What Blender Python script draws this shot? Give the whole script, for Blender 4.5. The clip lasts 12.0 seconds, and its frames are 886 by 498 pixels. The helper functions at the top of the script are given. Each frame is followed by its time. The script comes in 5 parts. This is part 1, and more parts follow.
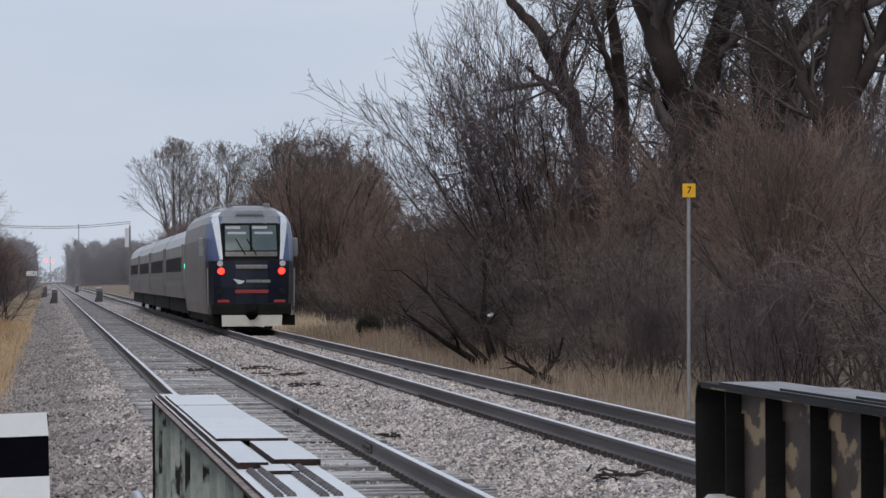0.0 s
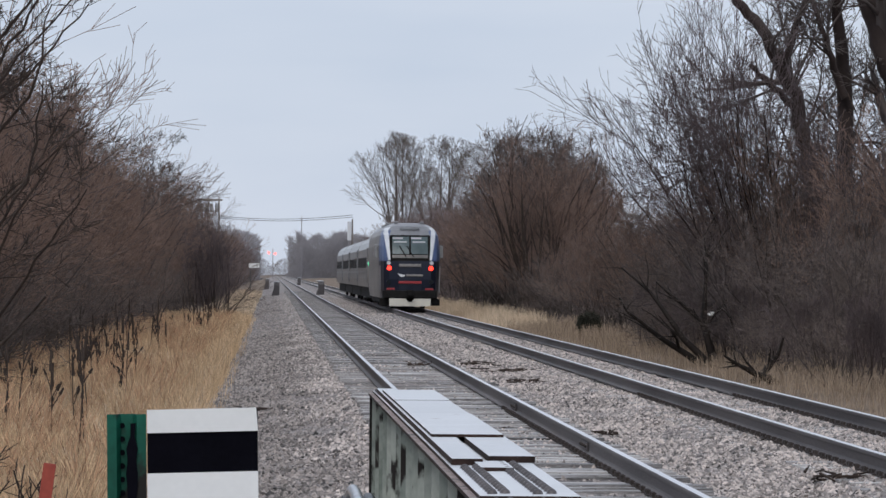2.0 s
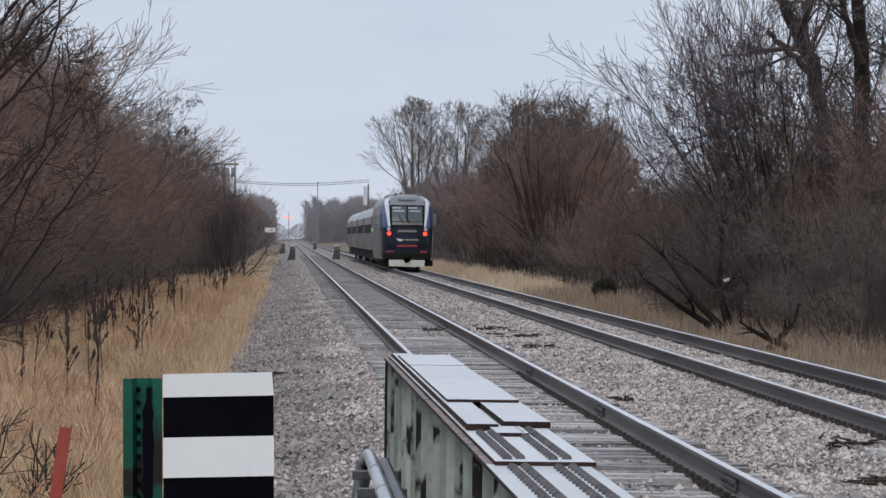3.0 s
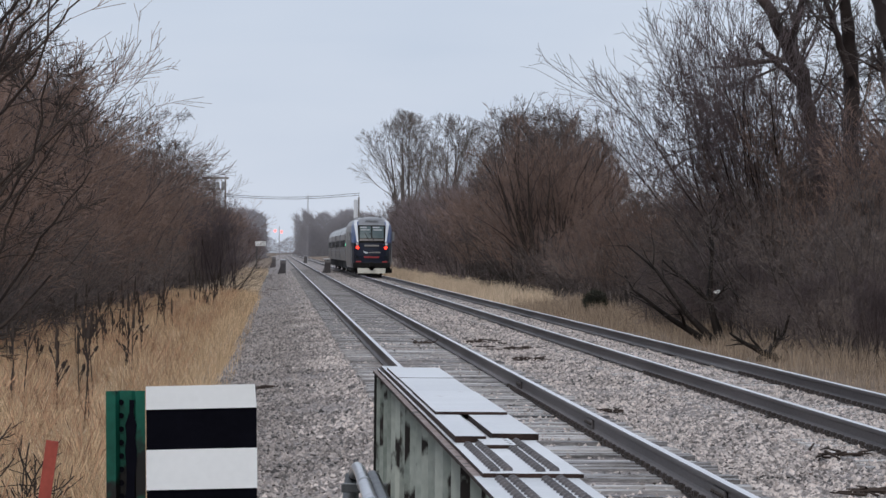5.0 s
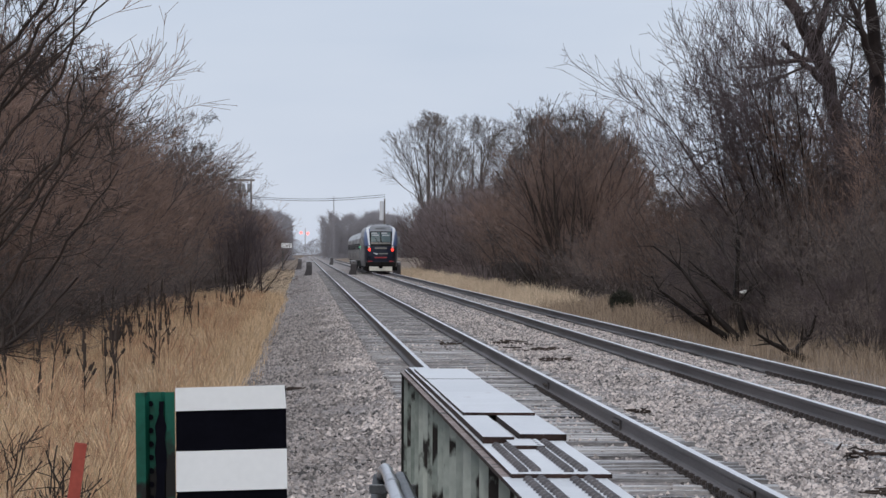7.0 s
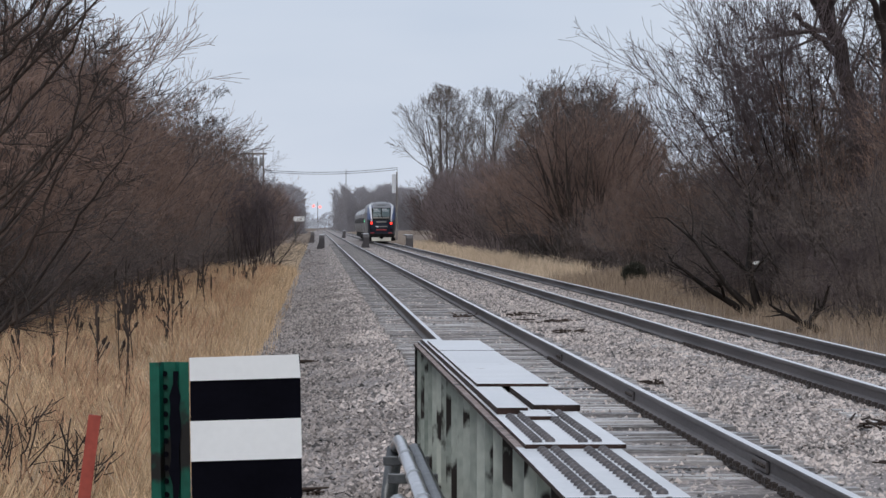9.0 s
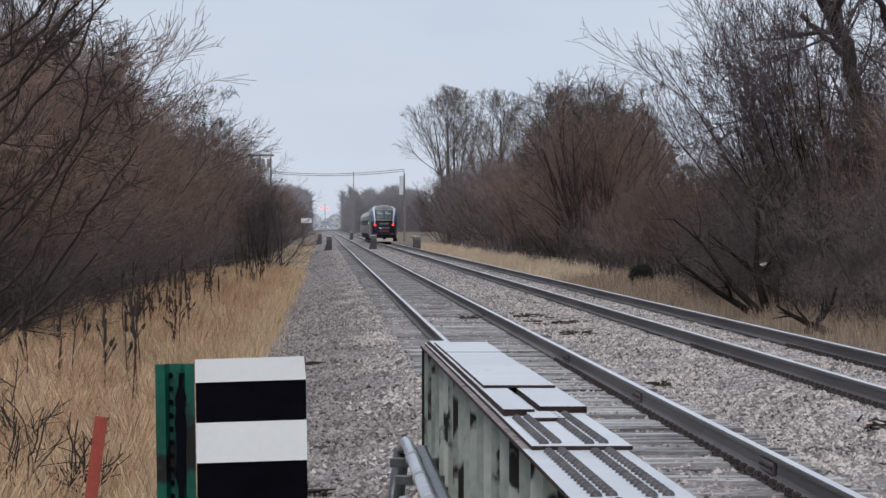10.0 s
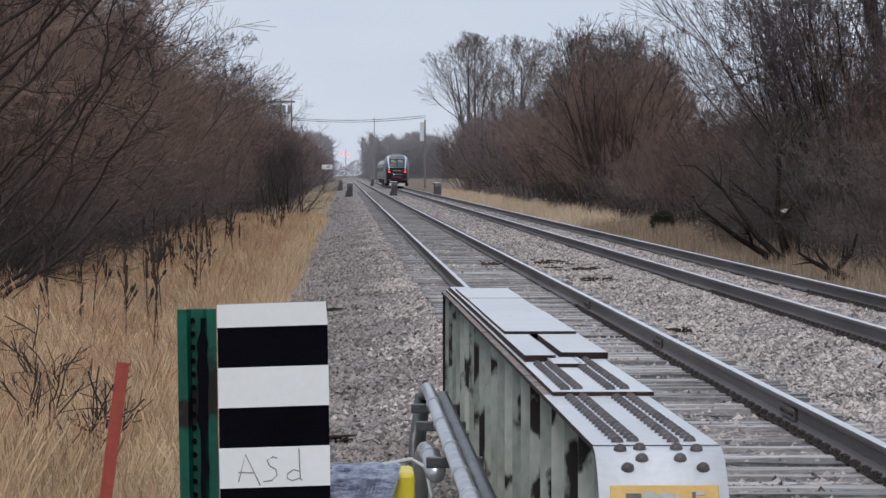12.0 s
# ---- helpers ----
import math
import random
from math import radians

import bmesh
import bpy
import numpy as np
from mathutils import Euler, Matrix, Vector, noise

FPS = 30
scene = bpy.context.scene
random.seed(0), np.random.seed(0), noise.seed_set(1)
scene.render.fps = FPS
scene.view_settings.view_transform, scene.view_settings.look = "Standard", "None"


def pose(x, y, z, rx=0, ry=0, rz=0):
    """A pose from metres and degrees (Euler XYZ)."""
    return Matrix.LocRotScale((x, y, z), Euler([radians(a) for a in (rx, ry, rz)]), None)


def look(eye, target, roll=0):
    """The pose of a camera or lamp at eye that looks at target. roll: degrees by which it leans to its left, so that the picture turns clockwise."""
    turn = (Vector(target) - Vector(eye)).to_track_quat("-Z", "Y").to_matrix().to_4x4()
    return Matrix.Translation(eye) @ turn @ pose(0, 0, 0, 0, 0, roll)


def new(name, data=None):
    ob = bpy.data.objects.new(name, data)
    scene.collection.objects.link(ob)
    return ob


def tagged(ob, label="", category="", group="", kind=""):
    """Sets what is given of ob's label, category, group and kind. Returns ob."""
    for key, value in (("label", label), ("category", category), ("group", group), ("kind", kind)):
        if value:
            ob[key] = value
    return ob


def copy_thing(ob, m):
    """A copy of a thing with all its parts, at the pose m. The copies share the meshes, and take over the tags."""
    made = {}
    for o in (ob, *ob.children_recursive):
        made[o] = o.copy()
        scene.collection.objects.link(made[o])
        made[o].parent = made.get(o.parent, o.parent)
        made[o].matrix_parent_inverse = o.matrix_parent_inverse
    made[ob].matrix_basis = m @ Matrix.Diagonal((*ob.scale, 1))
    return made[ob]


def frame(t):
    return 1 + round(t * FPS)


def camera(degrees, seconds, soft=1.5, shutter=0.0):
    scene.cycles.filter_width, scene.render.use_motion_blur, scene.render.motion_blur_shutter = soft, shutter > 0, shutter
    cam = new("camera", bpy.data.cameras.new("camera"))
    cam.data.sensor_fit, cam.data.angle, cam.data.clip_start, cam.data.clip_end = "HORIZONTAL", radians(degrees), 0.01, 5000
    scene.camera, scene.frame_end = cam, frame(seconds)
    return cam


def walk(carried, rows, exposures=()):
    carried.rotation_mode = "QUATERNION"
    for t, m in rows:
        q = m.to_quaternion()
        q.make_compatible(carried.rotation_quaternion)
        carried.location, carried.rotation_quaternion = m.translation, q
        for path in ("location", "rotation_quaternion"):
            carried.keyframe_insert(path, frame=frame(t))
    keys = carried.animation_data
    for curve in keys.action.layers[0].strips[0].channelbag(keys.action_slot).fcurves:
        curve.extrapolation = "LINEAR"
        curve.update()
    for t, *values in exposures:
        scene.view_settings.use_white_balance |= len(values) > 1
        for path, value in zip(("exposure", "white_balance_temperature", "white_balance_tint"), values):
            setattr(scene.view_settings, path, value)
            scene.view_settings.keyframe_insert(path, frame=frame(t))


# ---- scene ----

# ---- camera ----
cam = camera(12.43, 12.0, soft=1.5)
# seconds, eye x, y, z, heading to the right of the track, tilt upward, roll (degrees)
PATH = [
    (0, -0.0299, -0.0032, 1.6573, 5.5258, 0.4349, -0.303),
    (0.5, -0.0138, -0.0047, 1.6640, 4.4217, 0.5579, -0.311),
    (1, -0.0072, -0.0173, 1.6637, 3.7404, 0.0904, -0.038),
    (1.5, -0.0092, -0.0075, 1.6637, 2.9391, 0.0278, -0.050),
    (2, -0.0091, -0.0026, 1.6642, 2.4027, 0.3760, 0.514),
    (2.5, -0.0145, 0.0018, 1.6659, 2.0831, 0.2392, 0.874),
    (3, -0.0102, 0.0027, 1.6646, 2.1848, -0.1184, 0.732),
    (3.5, 0.0043, -0.0090, 1.6653, 2.4705, -0.0991, 0.510),
    (3.7, 0.0046, -0.0020, 1.6672, 2.4193, 0.0158, 0.492),
    (5.5, 0.0056, -0.0045, 1.6602, 2.2316, 0.1003, 0.521),
    (6, 0.0032, -0.0061, 1.6613, 2.0817, 0.1602, 0.490),
    (6.5, 0.0023, -0.0031, 1.6620, 2.0711, 0.1673, 0.402),
    (7, -0.0001, 0.0021, 1.6595, 1.9483, 0.0816, 0.271),
    (8.8, -0.0021, 0.0100, 1.6520, 1.7480, -0.2400, 0.025),
    (9, -0.0021, 0.0106, 1.6515, 1.7736, -0.3017, 0.022),
    (9.5, -0.0007, 0.0051, 1.6512, 1.7903, -0.3054, 0.014),
    (10, 0.0018, 0.0034, 1.6521, 1.6682, -0.2803, -0.002),
    (10.5, 0.0024, 0.0022, 1.6497, 1.5772, -0.3659, -0.109),
    (11, 0.0019, 0.0076, 1.6488, 1.5587, -0.5717, -0.154),
    (11.5, 0.0025, 0.0049, 1.6480, 1.5210, -0.7779, -0.090),
    (11.8, 0.0010, 0.0020, 1.6492, 1.4400, -0.8700, -0.036),
    (12, 0.0000, 0.0000, 1.6500, 1.3764, -1.0344, 0.000),
]


def aim(x, y, z, heading, tilt, roll):
    h, v = radians(heading), radians(tilt)
    way = Vector((math.sin(h) * math.cos(v), math.cos(h) * math.cos(v), math.sin(v)))
    eye = Vector((x, y, z))
    return look(eye, eye + way, roll)


walk(cam, [(row[0], aim(*row[1:])) for row in PATH], exposures=[(0, -0.1), (0.6, -0.1), (1.6, 0.0), (12, 0.0)])

# ---- sky and sun: a closed winter overcast ----
world = bpy.data.worlds.new("overcast_sky")
scene.world = world
world.use_nodes = True
wn, wl = world.node_tree.nodes, world.node_tree.links
wn.clear()
sky = wn.new("ShaderNodeTexSky")
sky.sky_type, sky.sun_disc = "NISHITA", False
sky.sun_elevation, sky.sun_rotation = radians(32), radians(200)
dim = wn.new("ShaderNodeVectorMath")
dim.operation = "SCALE"
dim.inputs["Scale"].default_value = 0.06
wl.new(sky.outputs[0], dim.inputs[0])
wc = wn.new("ShaderNodeTexCoord")
wm = wn.new("ShaderNodeMapping")
wm.inputs["Scale"].default_value = (3.0, 3.0, 14.0)
wl.new(wc.outputs["Generated"], wm.inputs[0])
cl = wn.new("ShaderNodeTexNoise")
cl.inputs["Scale"].default_value, cl.inputs["Detail"].default_value = 2.0, 4.0
wl.new(wm.outputs[0], cl.inputs["Vector"])
ramp = wn.new("ShaderNodeValToRGB")
ramp.color_ramp.elements[0].position, ramp.color_ramp.elements[1].position = 0.3, 0.72
ramp.color_ramp.elements[0].color = (0.575, 0.655, 0.80, 1)
ramp.color_ramp.elements[1].color = (0.68, 0.742, 0.865, 1)
wl.new(cl.outputs["Fac"], ramp.inputs[0])
cover = wn.new("ShaderNodeMix")
cover.data_type = "RGBA"
cover.inputs[0].default_value = 0.9
wl.new(dim.outputs[0], cover.inputs[6])
wl.new(ramp.outputs[0], cover.inputs[7])
bg = wn.new("ShaderNodeBackground")
bg.inputs["Strength"].default_value = 1.0
wl.new(cover.outputs[2], bg.inputs["Color"])
wo = wn.new("ShaderNodeOutputWorld")
wl.new(bg.outputs[0], wo.inputs[0])

sun_data = bpy.data.lights.new("sun", "SUN")
sun_data.energy, sun_data.angle, sun_data.color = 1.1, radians(25), (1.0, 0.97, 0.93)
sun = new("sun", sun_data)
sun.matrix_basis = look((0, 0, 60), (12, 45, 0))


# ---- materials ----
def material(name, a, b, scale=3.0, fine=40.0, rough=0.8, metal=0.0, bump=0.3, dist=0.01, spread=0.2, island=0.0, placed=False, stain=None, stain_at=0.6, stain_scale=1.5, stretch=(1, 1, 1), spec=0.5, rough2=None):
    """Two base colours mixed by a broad and a fine noise, with relief, a shift from object to object and, where given, stains."""
    m = bpy.data.materials.new(name)
    m.use_nodes = True
    n, l = m.node_tree.nodes, m.node_tree.links
    p = n["Principled BSDF"]
    tc = n.new("ShaderNodeTexCoord")
    mp = n.new("ShaderNodeMapping")
    mp.inputs["Scale"].default_value = stretch
    geo = n.new("ShaderNodeNewGeometry")
    l.new(geo.outputs["Position"] if placed else tc.outputs["Object"], mp.inputs[0])
    n1, n2 = n.new("ShaderNodeTexNoise"), n.new("ShaderNodeTexNoise")
    for q, s, d in ((n1, scale, 5), (n2, fine, 3)):
        q.inputs["Scale"].default_value, q.inputs["Detail"].default_value = s, d
        l.new(mp.outputs[0], q.inputs["Vector"])
    add = n.new("ShaderNodeMath")
    add.operation = "MULTIPLY_ADD"
    l.new(n2.outputs["Fac"], add.inputs[0])
    add.inputs[1].default_value = 0.6
    l.new(n1.outputs["Fac"], add.inputs[2])
    info = n.new("ShaderNodeObjectInfo")
    each = n.new("ShaderNodeMath")
    each.operation = "MULTIPLY_ADD"
    l.new(info.outputs["Random"], each.inputs[0])
    each.inputs[1].default_value = spread
    l.new(add.outputs[0], each.inputs[2])
    isl = n.new("ShaderNodeMath")
    isl.operation = "MULTIPLY_ADD"
    l.new(geo.outputs["Random Per Island"], isl.inputs[0])
    isl.inputs[1].default_value = island
    l.new(each.outputs[0], isl.inputs[2])
    r = n.new("ShaderNodeMapRange")
    mid, reach = 0.8 + 0.5 * (spread + island), 0.22 + 0.36 * (spread + island)
    r.inputs["From Min"].default_value, r.inputs["From Max"].default_value = mid - reach, mid + reach
    l.new(isl.outputs[0], r.inputs["Value"])
    mix = n.new("ShaderNodeMix")
    mix.data_type = "RGBA"
    mix.inputs[6].default_value, mix.inputs[7].default_value = (*a, 1), (*b, 1)
    l.new(r.outputs[0], mix.inputs[0])
    colour = mix.outputs[2]
    if stain:
        n3 = n.new("ShaderNodeTexNoise")
        n3.inputs["Scale"].default_value, n3.inputs["Detail"].default_value = stain_scale, 8
        l.new(mp.outputs[0], n3.inputs["Vector"])
        sr = n.new("ShaderNodeMapRange")
        sr.inputs["From Min"].default_value, sr.inputs["From Max"].default_value = stain_at, stain_at + 0.05
        l.new(n3.outputs["Fac"], sr.inputs["Value"])
        mx = n.new("ShaderNodeMix")
        mx.data_type = "RGBA"
        mx.inputs[7].default_value = (*stain, 1)
        l.new(sr.outputs[0], mx.inputs[0])
        l.new(colour, mx.inputs[6])
        colour = mx.outputs[2]
    l.new(colour, p.inputs["Base Color"])
    p.inputs["Metallic"].default_value = metal
    p.inputs["Specular IOR Level"].default_value = spec
    rr = n.new("ShaderNodeMapRange")
    rr.inputs["From Min"].default_value, rr.inputs["From Max"].default_value = 0.3, 0.7
    rr.inputs["To Min"].default_value = rough
    rr.inputs["To Max"].default_value = rough if rough2 is None else rough2
    l.new(n1.outputs["Fac"], rr.inputs["Value"])
    l.new(rr.outputs[0], p.inputs["Roughness"])
    if bump:
        bp = n.new("ShaderNodeBump")
        bp.inputs["Strength"].default_value, bp.inputs["Distance"].default_value = bump, dist
        l.new(add.outputs[0], bp.inputs["Height"])
        l.new(bp.outputs[0], p.inputs["Normal"])
    return m


def glowing(name, colour, strength):
    m = bpy.data.materials.new(name)
    m.use_nodes = True
    p = m.node_tree.nodes["Principled BSDF"]
    p.inputs["Base Color"].default_value = (*colour, 1)
    p.inputs["Emission Color"].default_value = (*colour, 1)
    p.inputs["Emission Strength"].default_value = strength
    return m


M_BALLAST = material("ballast", (0.07, 0.06, 0.056), (0.44, 0.385, 0.36), 11, 26, 0.7, bump=1.0, dist=0.06, stain=(0.12, 0.10, 0.094), stain_at=0.60, stain_scale=0.7)
M_STONE = material("crushed_stone", (0.03, 0.025, 0.022), (0.78, 0.665, 0.60), 0.6, 30, 0.5, bump=0.4, dist=0.01, spread=0, island=1.1)
M_SOIL = material("winter_soil", (0.09, 0.065, 0.045), (0.26, 0.19, 0.135), 0.6, 12, 0.95, bump=0.8, dist=0.08)
M_GRASS = material("dry_grass", (0.22, 0.13, 0.066), (0.95, 0.69, 0.43), 0.6, 4, 0.8, bump=0, spread=0, island=0.45)
M_BROWN_GRASS = material("brown_dead_weeds", (0.11, 0.077, 0.054), (0.52, 0.40, 0.29), 0.5, 4, 0.85, bump=0, spread=0, island=0.8)
# distance haze is mixed into the lilac-grey of these twigs
M_TWIG_HAZED = material("haze_paled_twigs", (0.12, 0.092, 0.09), (0.29, 0.225, 0.215), 0.3, 3, 0.85, bump=0, spread=0.4, island=0.4)
M_PALE_GRASS = material("pale_dry_grass", (0.34, 0.245, 0.16), (0.92, 0.74, 0.54), 0.4, 4, 0.8, bump=0, spread=0, island=0.7)
M_LIMB = material("wet_dark_limbs", (0.022, 0.016, 0.015), (0.075, 0.056, 0.05), 0.6, 6, 0.9, bump=0, spread=0.4, island=0.4, spec=0.2)
M_TWIG_PLUM = material("plum_brown_twigs", (0.04, 0.03, 0.031), (0.19, 0.143, 0.145), 0.3, 3, 0.85, bump=0, spread=0.3, island=0.5)
M_DARKER_STONE = material("darker_stone", (0.03, 0.025, 0.022), (0.47, 0.40, 0.36), 0.6, 30, 0.6, bump=0.4, dist=0.01, spread=0, island=1.1)
M_WEED = material("dead_weed_stalk", (0.02, 0.013, 0.01), (0.07, 0.046, 0.034), 3, 20, 0.9, bump=0)
M_BARK = material("grey_brown_bark", (0.028, 0.022, 0.02), (0.10, 0.079, 0.07), 1.5, 14, 0.9, bump=0.6, dist=0.03, stretch=(1, 1, 0.25))
M_TWIG_GREY = material("grey_brown_twigs", (0.058, 0.044, 0.039), (0.265, 0.205, 0.18), 0.3, 3, 0.85, bump=0, spread=0.5, island=0.45)
M_TWIG_RED = material("red_brown_twigs", (0.08, 0.05, 0.038), (0.35, 0.228, 0.178), 0.3, 3, 0.85, bump=0, spread=0.5, island=0.45)
M_TWIG_DARK = material("dark_twigs", (0.035, 0.028, 0.027), (0.15, 0.12, 0.11), 0.3, 3, 0.85, bump=0, spread=0.4, island=0.4)
M_TWIG_PALE = material("pale_twigs", (0.10, 0.083, 0.076), (0.27, 0.23, 0.21), 0.3, 3, 0.9, bump=0, spread=0.3, island=0.4)
# pale grey holds the haze of far things; there is no mist
M_FAR_HAZED = material("haze_paled_far_grey", (0.25, 0.235, 0.245), (0.35, 0.33, 0.345), 0.05, 1, 0.9, bump=0)
M_EVERGREEN = material("juniper_needles", (0.02, 0.021, 0.013), (0.05, 0.047, 0.028), 2, 30, 0.8, bump=0)
M_WET_WOOD = material("wet_black_wood", (0.008, 0.006, 0.005), (0.03, 0.022, 0.018), 3, 20, 0.7, bump=0, spec=0.2)
M_RUSSET = material("russet_dead_stems", (0.17, 0.088, 0.05), (0.74, 0.45, 0.27), 0.5, 4, 0.85, bump=0, spread=0, island=0.7)
M_RAIL = material("weathered_rail_steel", (0.06, 0.052, 0.052), (0.15, 0.13, 0.127), 2, 60, 0.6, 0.1, bump=0.2, dist=0.002, stretch=(1, 0.1, 1))
# pale base replaces the sky's reflection on worn wet steel
M_RAILTOP_SHEEN = material("worn_rail_head_sky_sheen", (0.66, 0.66, 0.68), (0.82, 0.82, 0.84), 4, 90, 0.35, 0.25, bump=0.03, dist=0.001, stretch=(1, 0.05, 1))
M_TIE = material("weathered_tie_timber", (0.04, 0.035, 0.033), (0.66, 0.625, 0.61), 1.2, 24, 0.45, bump=0.6, dist=0.012, stretch=(0.6, 5, 3), spread=0.5, placed=True)
M_PLATE = material("rusty_tie_plate", (0.025, 0.02, 0.018), (0.08, 0.062, 0.055), 6, 50, 0.7, 0.2, bump=0.3, dist=0.004)
M_GIRDER = material("peeling_grey_green_paint", (0.22, 0.255, 0.225), (0.60, 0.63, 0.57), 2.2, 18, 0.55, bump=0.7, dist=0.008, stain=(0.016, 0.01, 0.008), stain_at=0.53, stain_scale=3.6, stretch=(1.5, 1.5, 0.8), spread=0.35, placed=True)
M_RUST_TOP = material("rusted_flange_margin", (0.14, 0.09, 0.075), (0.46, 0.37, 0.335), 5, 45, 0.6, bump=0.4, dist=0.004, stain=(0.03, 0.018, 0.014), stain_at=0.6, stain_scale=7, placed=True)
# pale base stands for sky mirrored in wet paint; the stains are rust
M_FLANGE_SHEEN = material("flange_paint_sky_sheen", (0.56, 0.565, 0.58), (0.75, 0.755, 0.77), 2, 40, 0.3, bump=0.06, dist=0.002, stain=(0.30, 0.23, 0.21), stain_at=0.69, stain_scale=5, rough2=0.45, placed=True)
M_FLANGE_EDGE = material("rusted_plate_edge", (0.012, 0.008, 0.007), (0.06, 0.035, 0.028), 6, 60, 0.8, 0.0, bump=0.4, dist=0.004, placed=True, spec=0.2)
M_RIVET = material("rivet_paint", (0.045, 0.04, 0.042), (0.12, 0.105, 0.105), 20, 80, 0.45, 0.1, bump=0.1, dist=0.002, spread=0.4)
M_DARK_GIRDER = material("blackened_girder_steel", (0.03, 0.019, 0.014), (0.12, 0.078, 0.058), 1.6, 30, 0.7, 0.0, bump=0.5, dist=0.006, stain=(0.40, 0.28, 0.165), stain_at=0.52, stain_scale=1.8, stretch=(1, 1.0, 2.6), placed=True)
M_BLACK_STEEL = material("near_black_steel", (0.008, 0.007, 0.007), (0.022, 0.019, 0.018), 3, 40, 0.7, 0.0, bump=0.3, dist=0.004, spec=0.25)
M_STREAKED_TOP = material("streaked_steel_top", (0.05, 0.047, 0.05), (0.34, 0.33, 0.345), 3, 30, 0.4, bump=0.1, dist=0.003, stretch=(9, 0.5, 1), placed=True)
M_CONDUIT = material("galvanised_conduit", (0.42, 0.43, 0.45), (0.62, 0.63, 0.65), 5, 60, 0.3, 0.7, bump=0.1, dist=0.002)
M_DARK_PIPE = material("dark_conduit", (0.05, 0.052, 0.055), (0.14, 0.145, 0.15), 5, 60, 0.4, 0.5, bump=0.1, dist=0.002)
M_GREEN_POST = material("green_post_paint", (0.003, 0.055, 0.034), (0.008, 0.12, 0.078), 6, 60, 0.5, bump=0.2, dist=0.003, stain=(0.012, 0.01, 0.008), stain_at=0.57, stain_scale=7, spec=0.3)
M_WHITE = material("white_sign_sheet", (0.86, 0.86, 0.84), (0.93, 0.93, 0.91), 5, 70, 0.4, bump=0.05, dist=0.001, stain=(0.7, 0.68, 0.62), stain_at=0.7, stain_scale=5)
M_BLACK = material("black_sign_sheet", (0.002, 0.002, 0.004), (0.005, 0.005, 0.009), 8, 90, 0.8, bump=0.05, dist=0.001, spec=0.05)
M_ORANGE = material("red_orange_stake", (0.26, 0.04, 0.025), (0.42, 0.075, 0.045), 8, 50, 0.5, bump=0.1, dist=0.002)
M_YELLOW = material("yellow_plate", (0.55, 0.33, 0.08), (0.72, 0.46, 0.14), 6, 60, 0.5, bump=0.1, dist=0.002, stain=(0.3, 0.22, 0.12), stain_at=0.7, stain_scale=14)
M_SIGN_YELLOW = material("yellow_sign_sheet", (0.72, 0.36, 0.01), (0.85, 0.46, 0.02), 6, 60, 0.4, bump=0)
M_GALV = material("galvanised_post", (0.26, 0.26, 0.26), (0.4, 0.4, 0.4), 6, 60, 0.5, 0.5, bump=0.1, dist=0.002)
M_NAVY = material("navy_train_paint", (0.005, 0.007, 0.016), (0.009, 0.013, 0.03), 1, 20, 0.3, bump=0)
M_BLUE = material("blue_train_paint", (0.045, 0.075, 0.17), (0.075, 0.11, 0.23), 1, 20, 0.3, bump=0)
M_SILVER = material("dirty_silver_train_paint", (0.17, 0.157, 0.147), (0.32, 0.295, 0.28), 0.7, 12, 0.42, 0.1, bump=0.05, dist=0.004, stretch=(1, 0.3, 1))
M_COACH_ROOF = material("pale_coach_roof", (0.28, 0.28, 0.28), (0.46, 0.46, 0.46), 0.7, 12, 0.35, 0.1, bump=0.05, dist=0.004)
M_ROOF = material("grey_train_roof", (0.15, 0.15, 0.16), (0.28, 0.28, 0.29), 0.7, 12, 0.35, 0.1, bump=0.05, dist=0.004)
M_TRAIN_WHITE = material("white_train_paint", (0.62, 0.63, 0.65), (0.75, 0.76, 0.78), 1, 20, 0.35, bump=0)
M_TRAIN_RED = material("red_train_stripe", (0.28, 0.03, 0.035), (0.38, 0.045, 0.05), 1, 20, 0.4, bump=0)
M_UNDER = material("grimy_underframe", (0.006, 0.0055, 0.0055), (0.022, 0.02, 0.019), 2, 30, 0.8, bump=0.3, dist=0.01, spec=0.2)
M_PLOW = material("cream_plow_paint", (0.55, 0.52, 0.44), (0.7, 0.67, 0.58), 2, 30, 0.5, bump=0.1, dist=0.004, stain=(0.25, 0.2, 0.16), stain_at=0.66)
M_GLASS = material("train_window_glass", (0.13, 0.18, 0.19), (0.20, 0.26, 0.27), 0.6, 3, 0.25, bump=0, spec=0.4)
M_DARK_GLASS = material("tinted_window_glass", (0.010, 0.012, 0.014), (0.022, 0.026, 0.03), 0.6, 3, 0.35, bump=0, spec=0.15)
M_TAIL = glowing("red_tail_light", (1.0, 0.035, 0.02), 3.2)
M_LAMP_GLASS = material("headlight_glass", (0.45, 0.48, 0.5), (0.6, 0.62, 0.65), 4, 30, 0.15, bump=0)
M_GREEN_LAMP = glowing("green_side_light", (0.1, 1.0, 0.5), 1.2)
M_SIGNAL_RED = glowing("red_signal_light", (1.0, 0.12, 0.1), 3.0)
M_WOOD_POLE = material("grey_pole_timber", (0.16, 0.14, 0.13), (0.28, 0.25, 0.23), 3, 30, 0.9, bump=0.3, dist=0.01)
M_BLUE_TARP = material("blue_grey_sheeting", (0.02, 0.03, 0.09), (0.42, 0.46, 0.56), 14, 50, 0.4, bump=0.6, dist=0.02, stretch=(1, 1, 3))
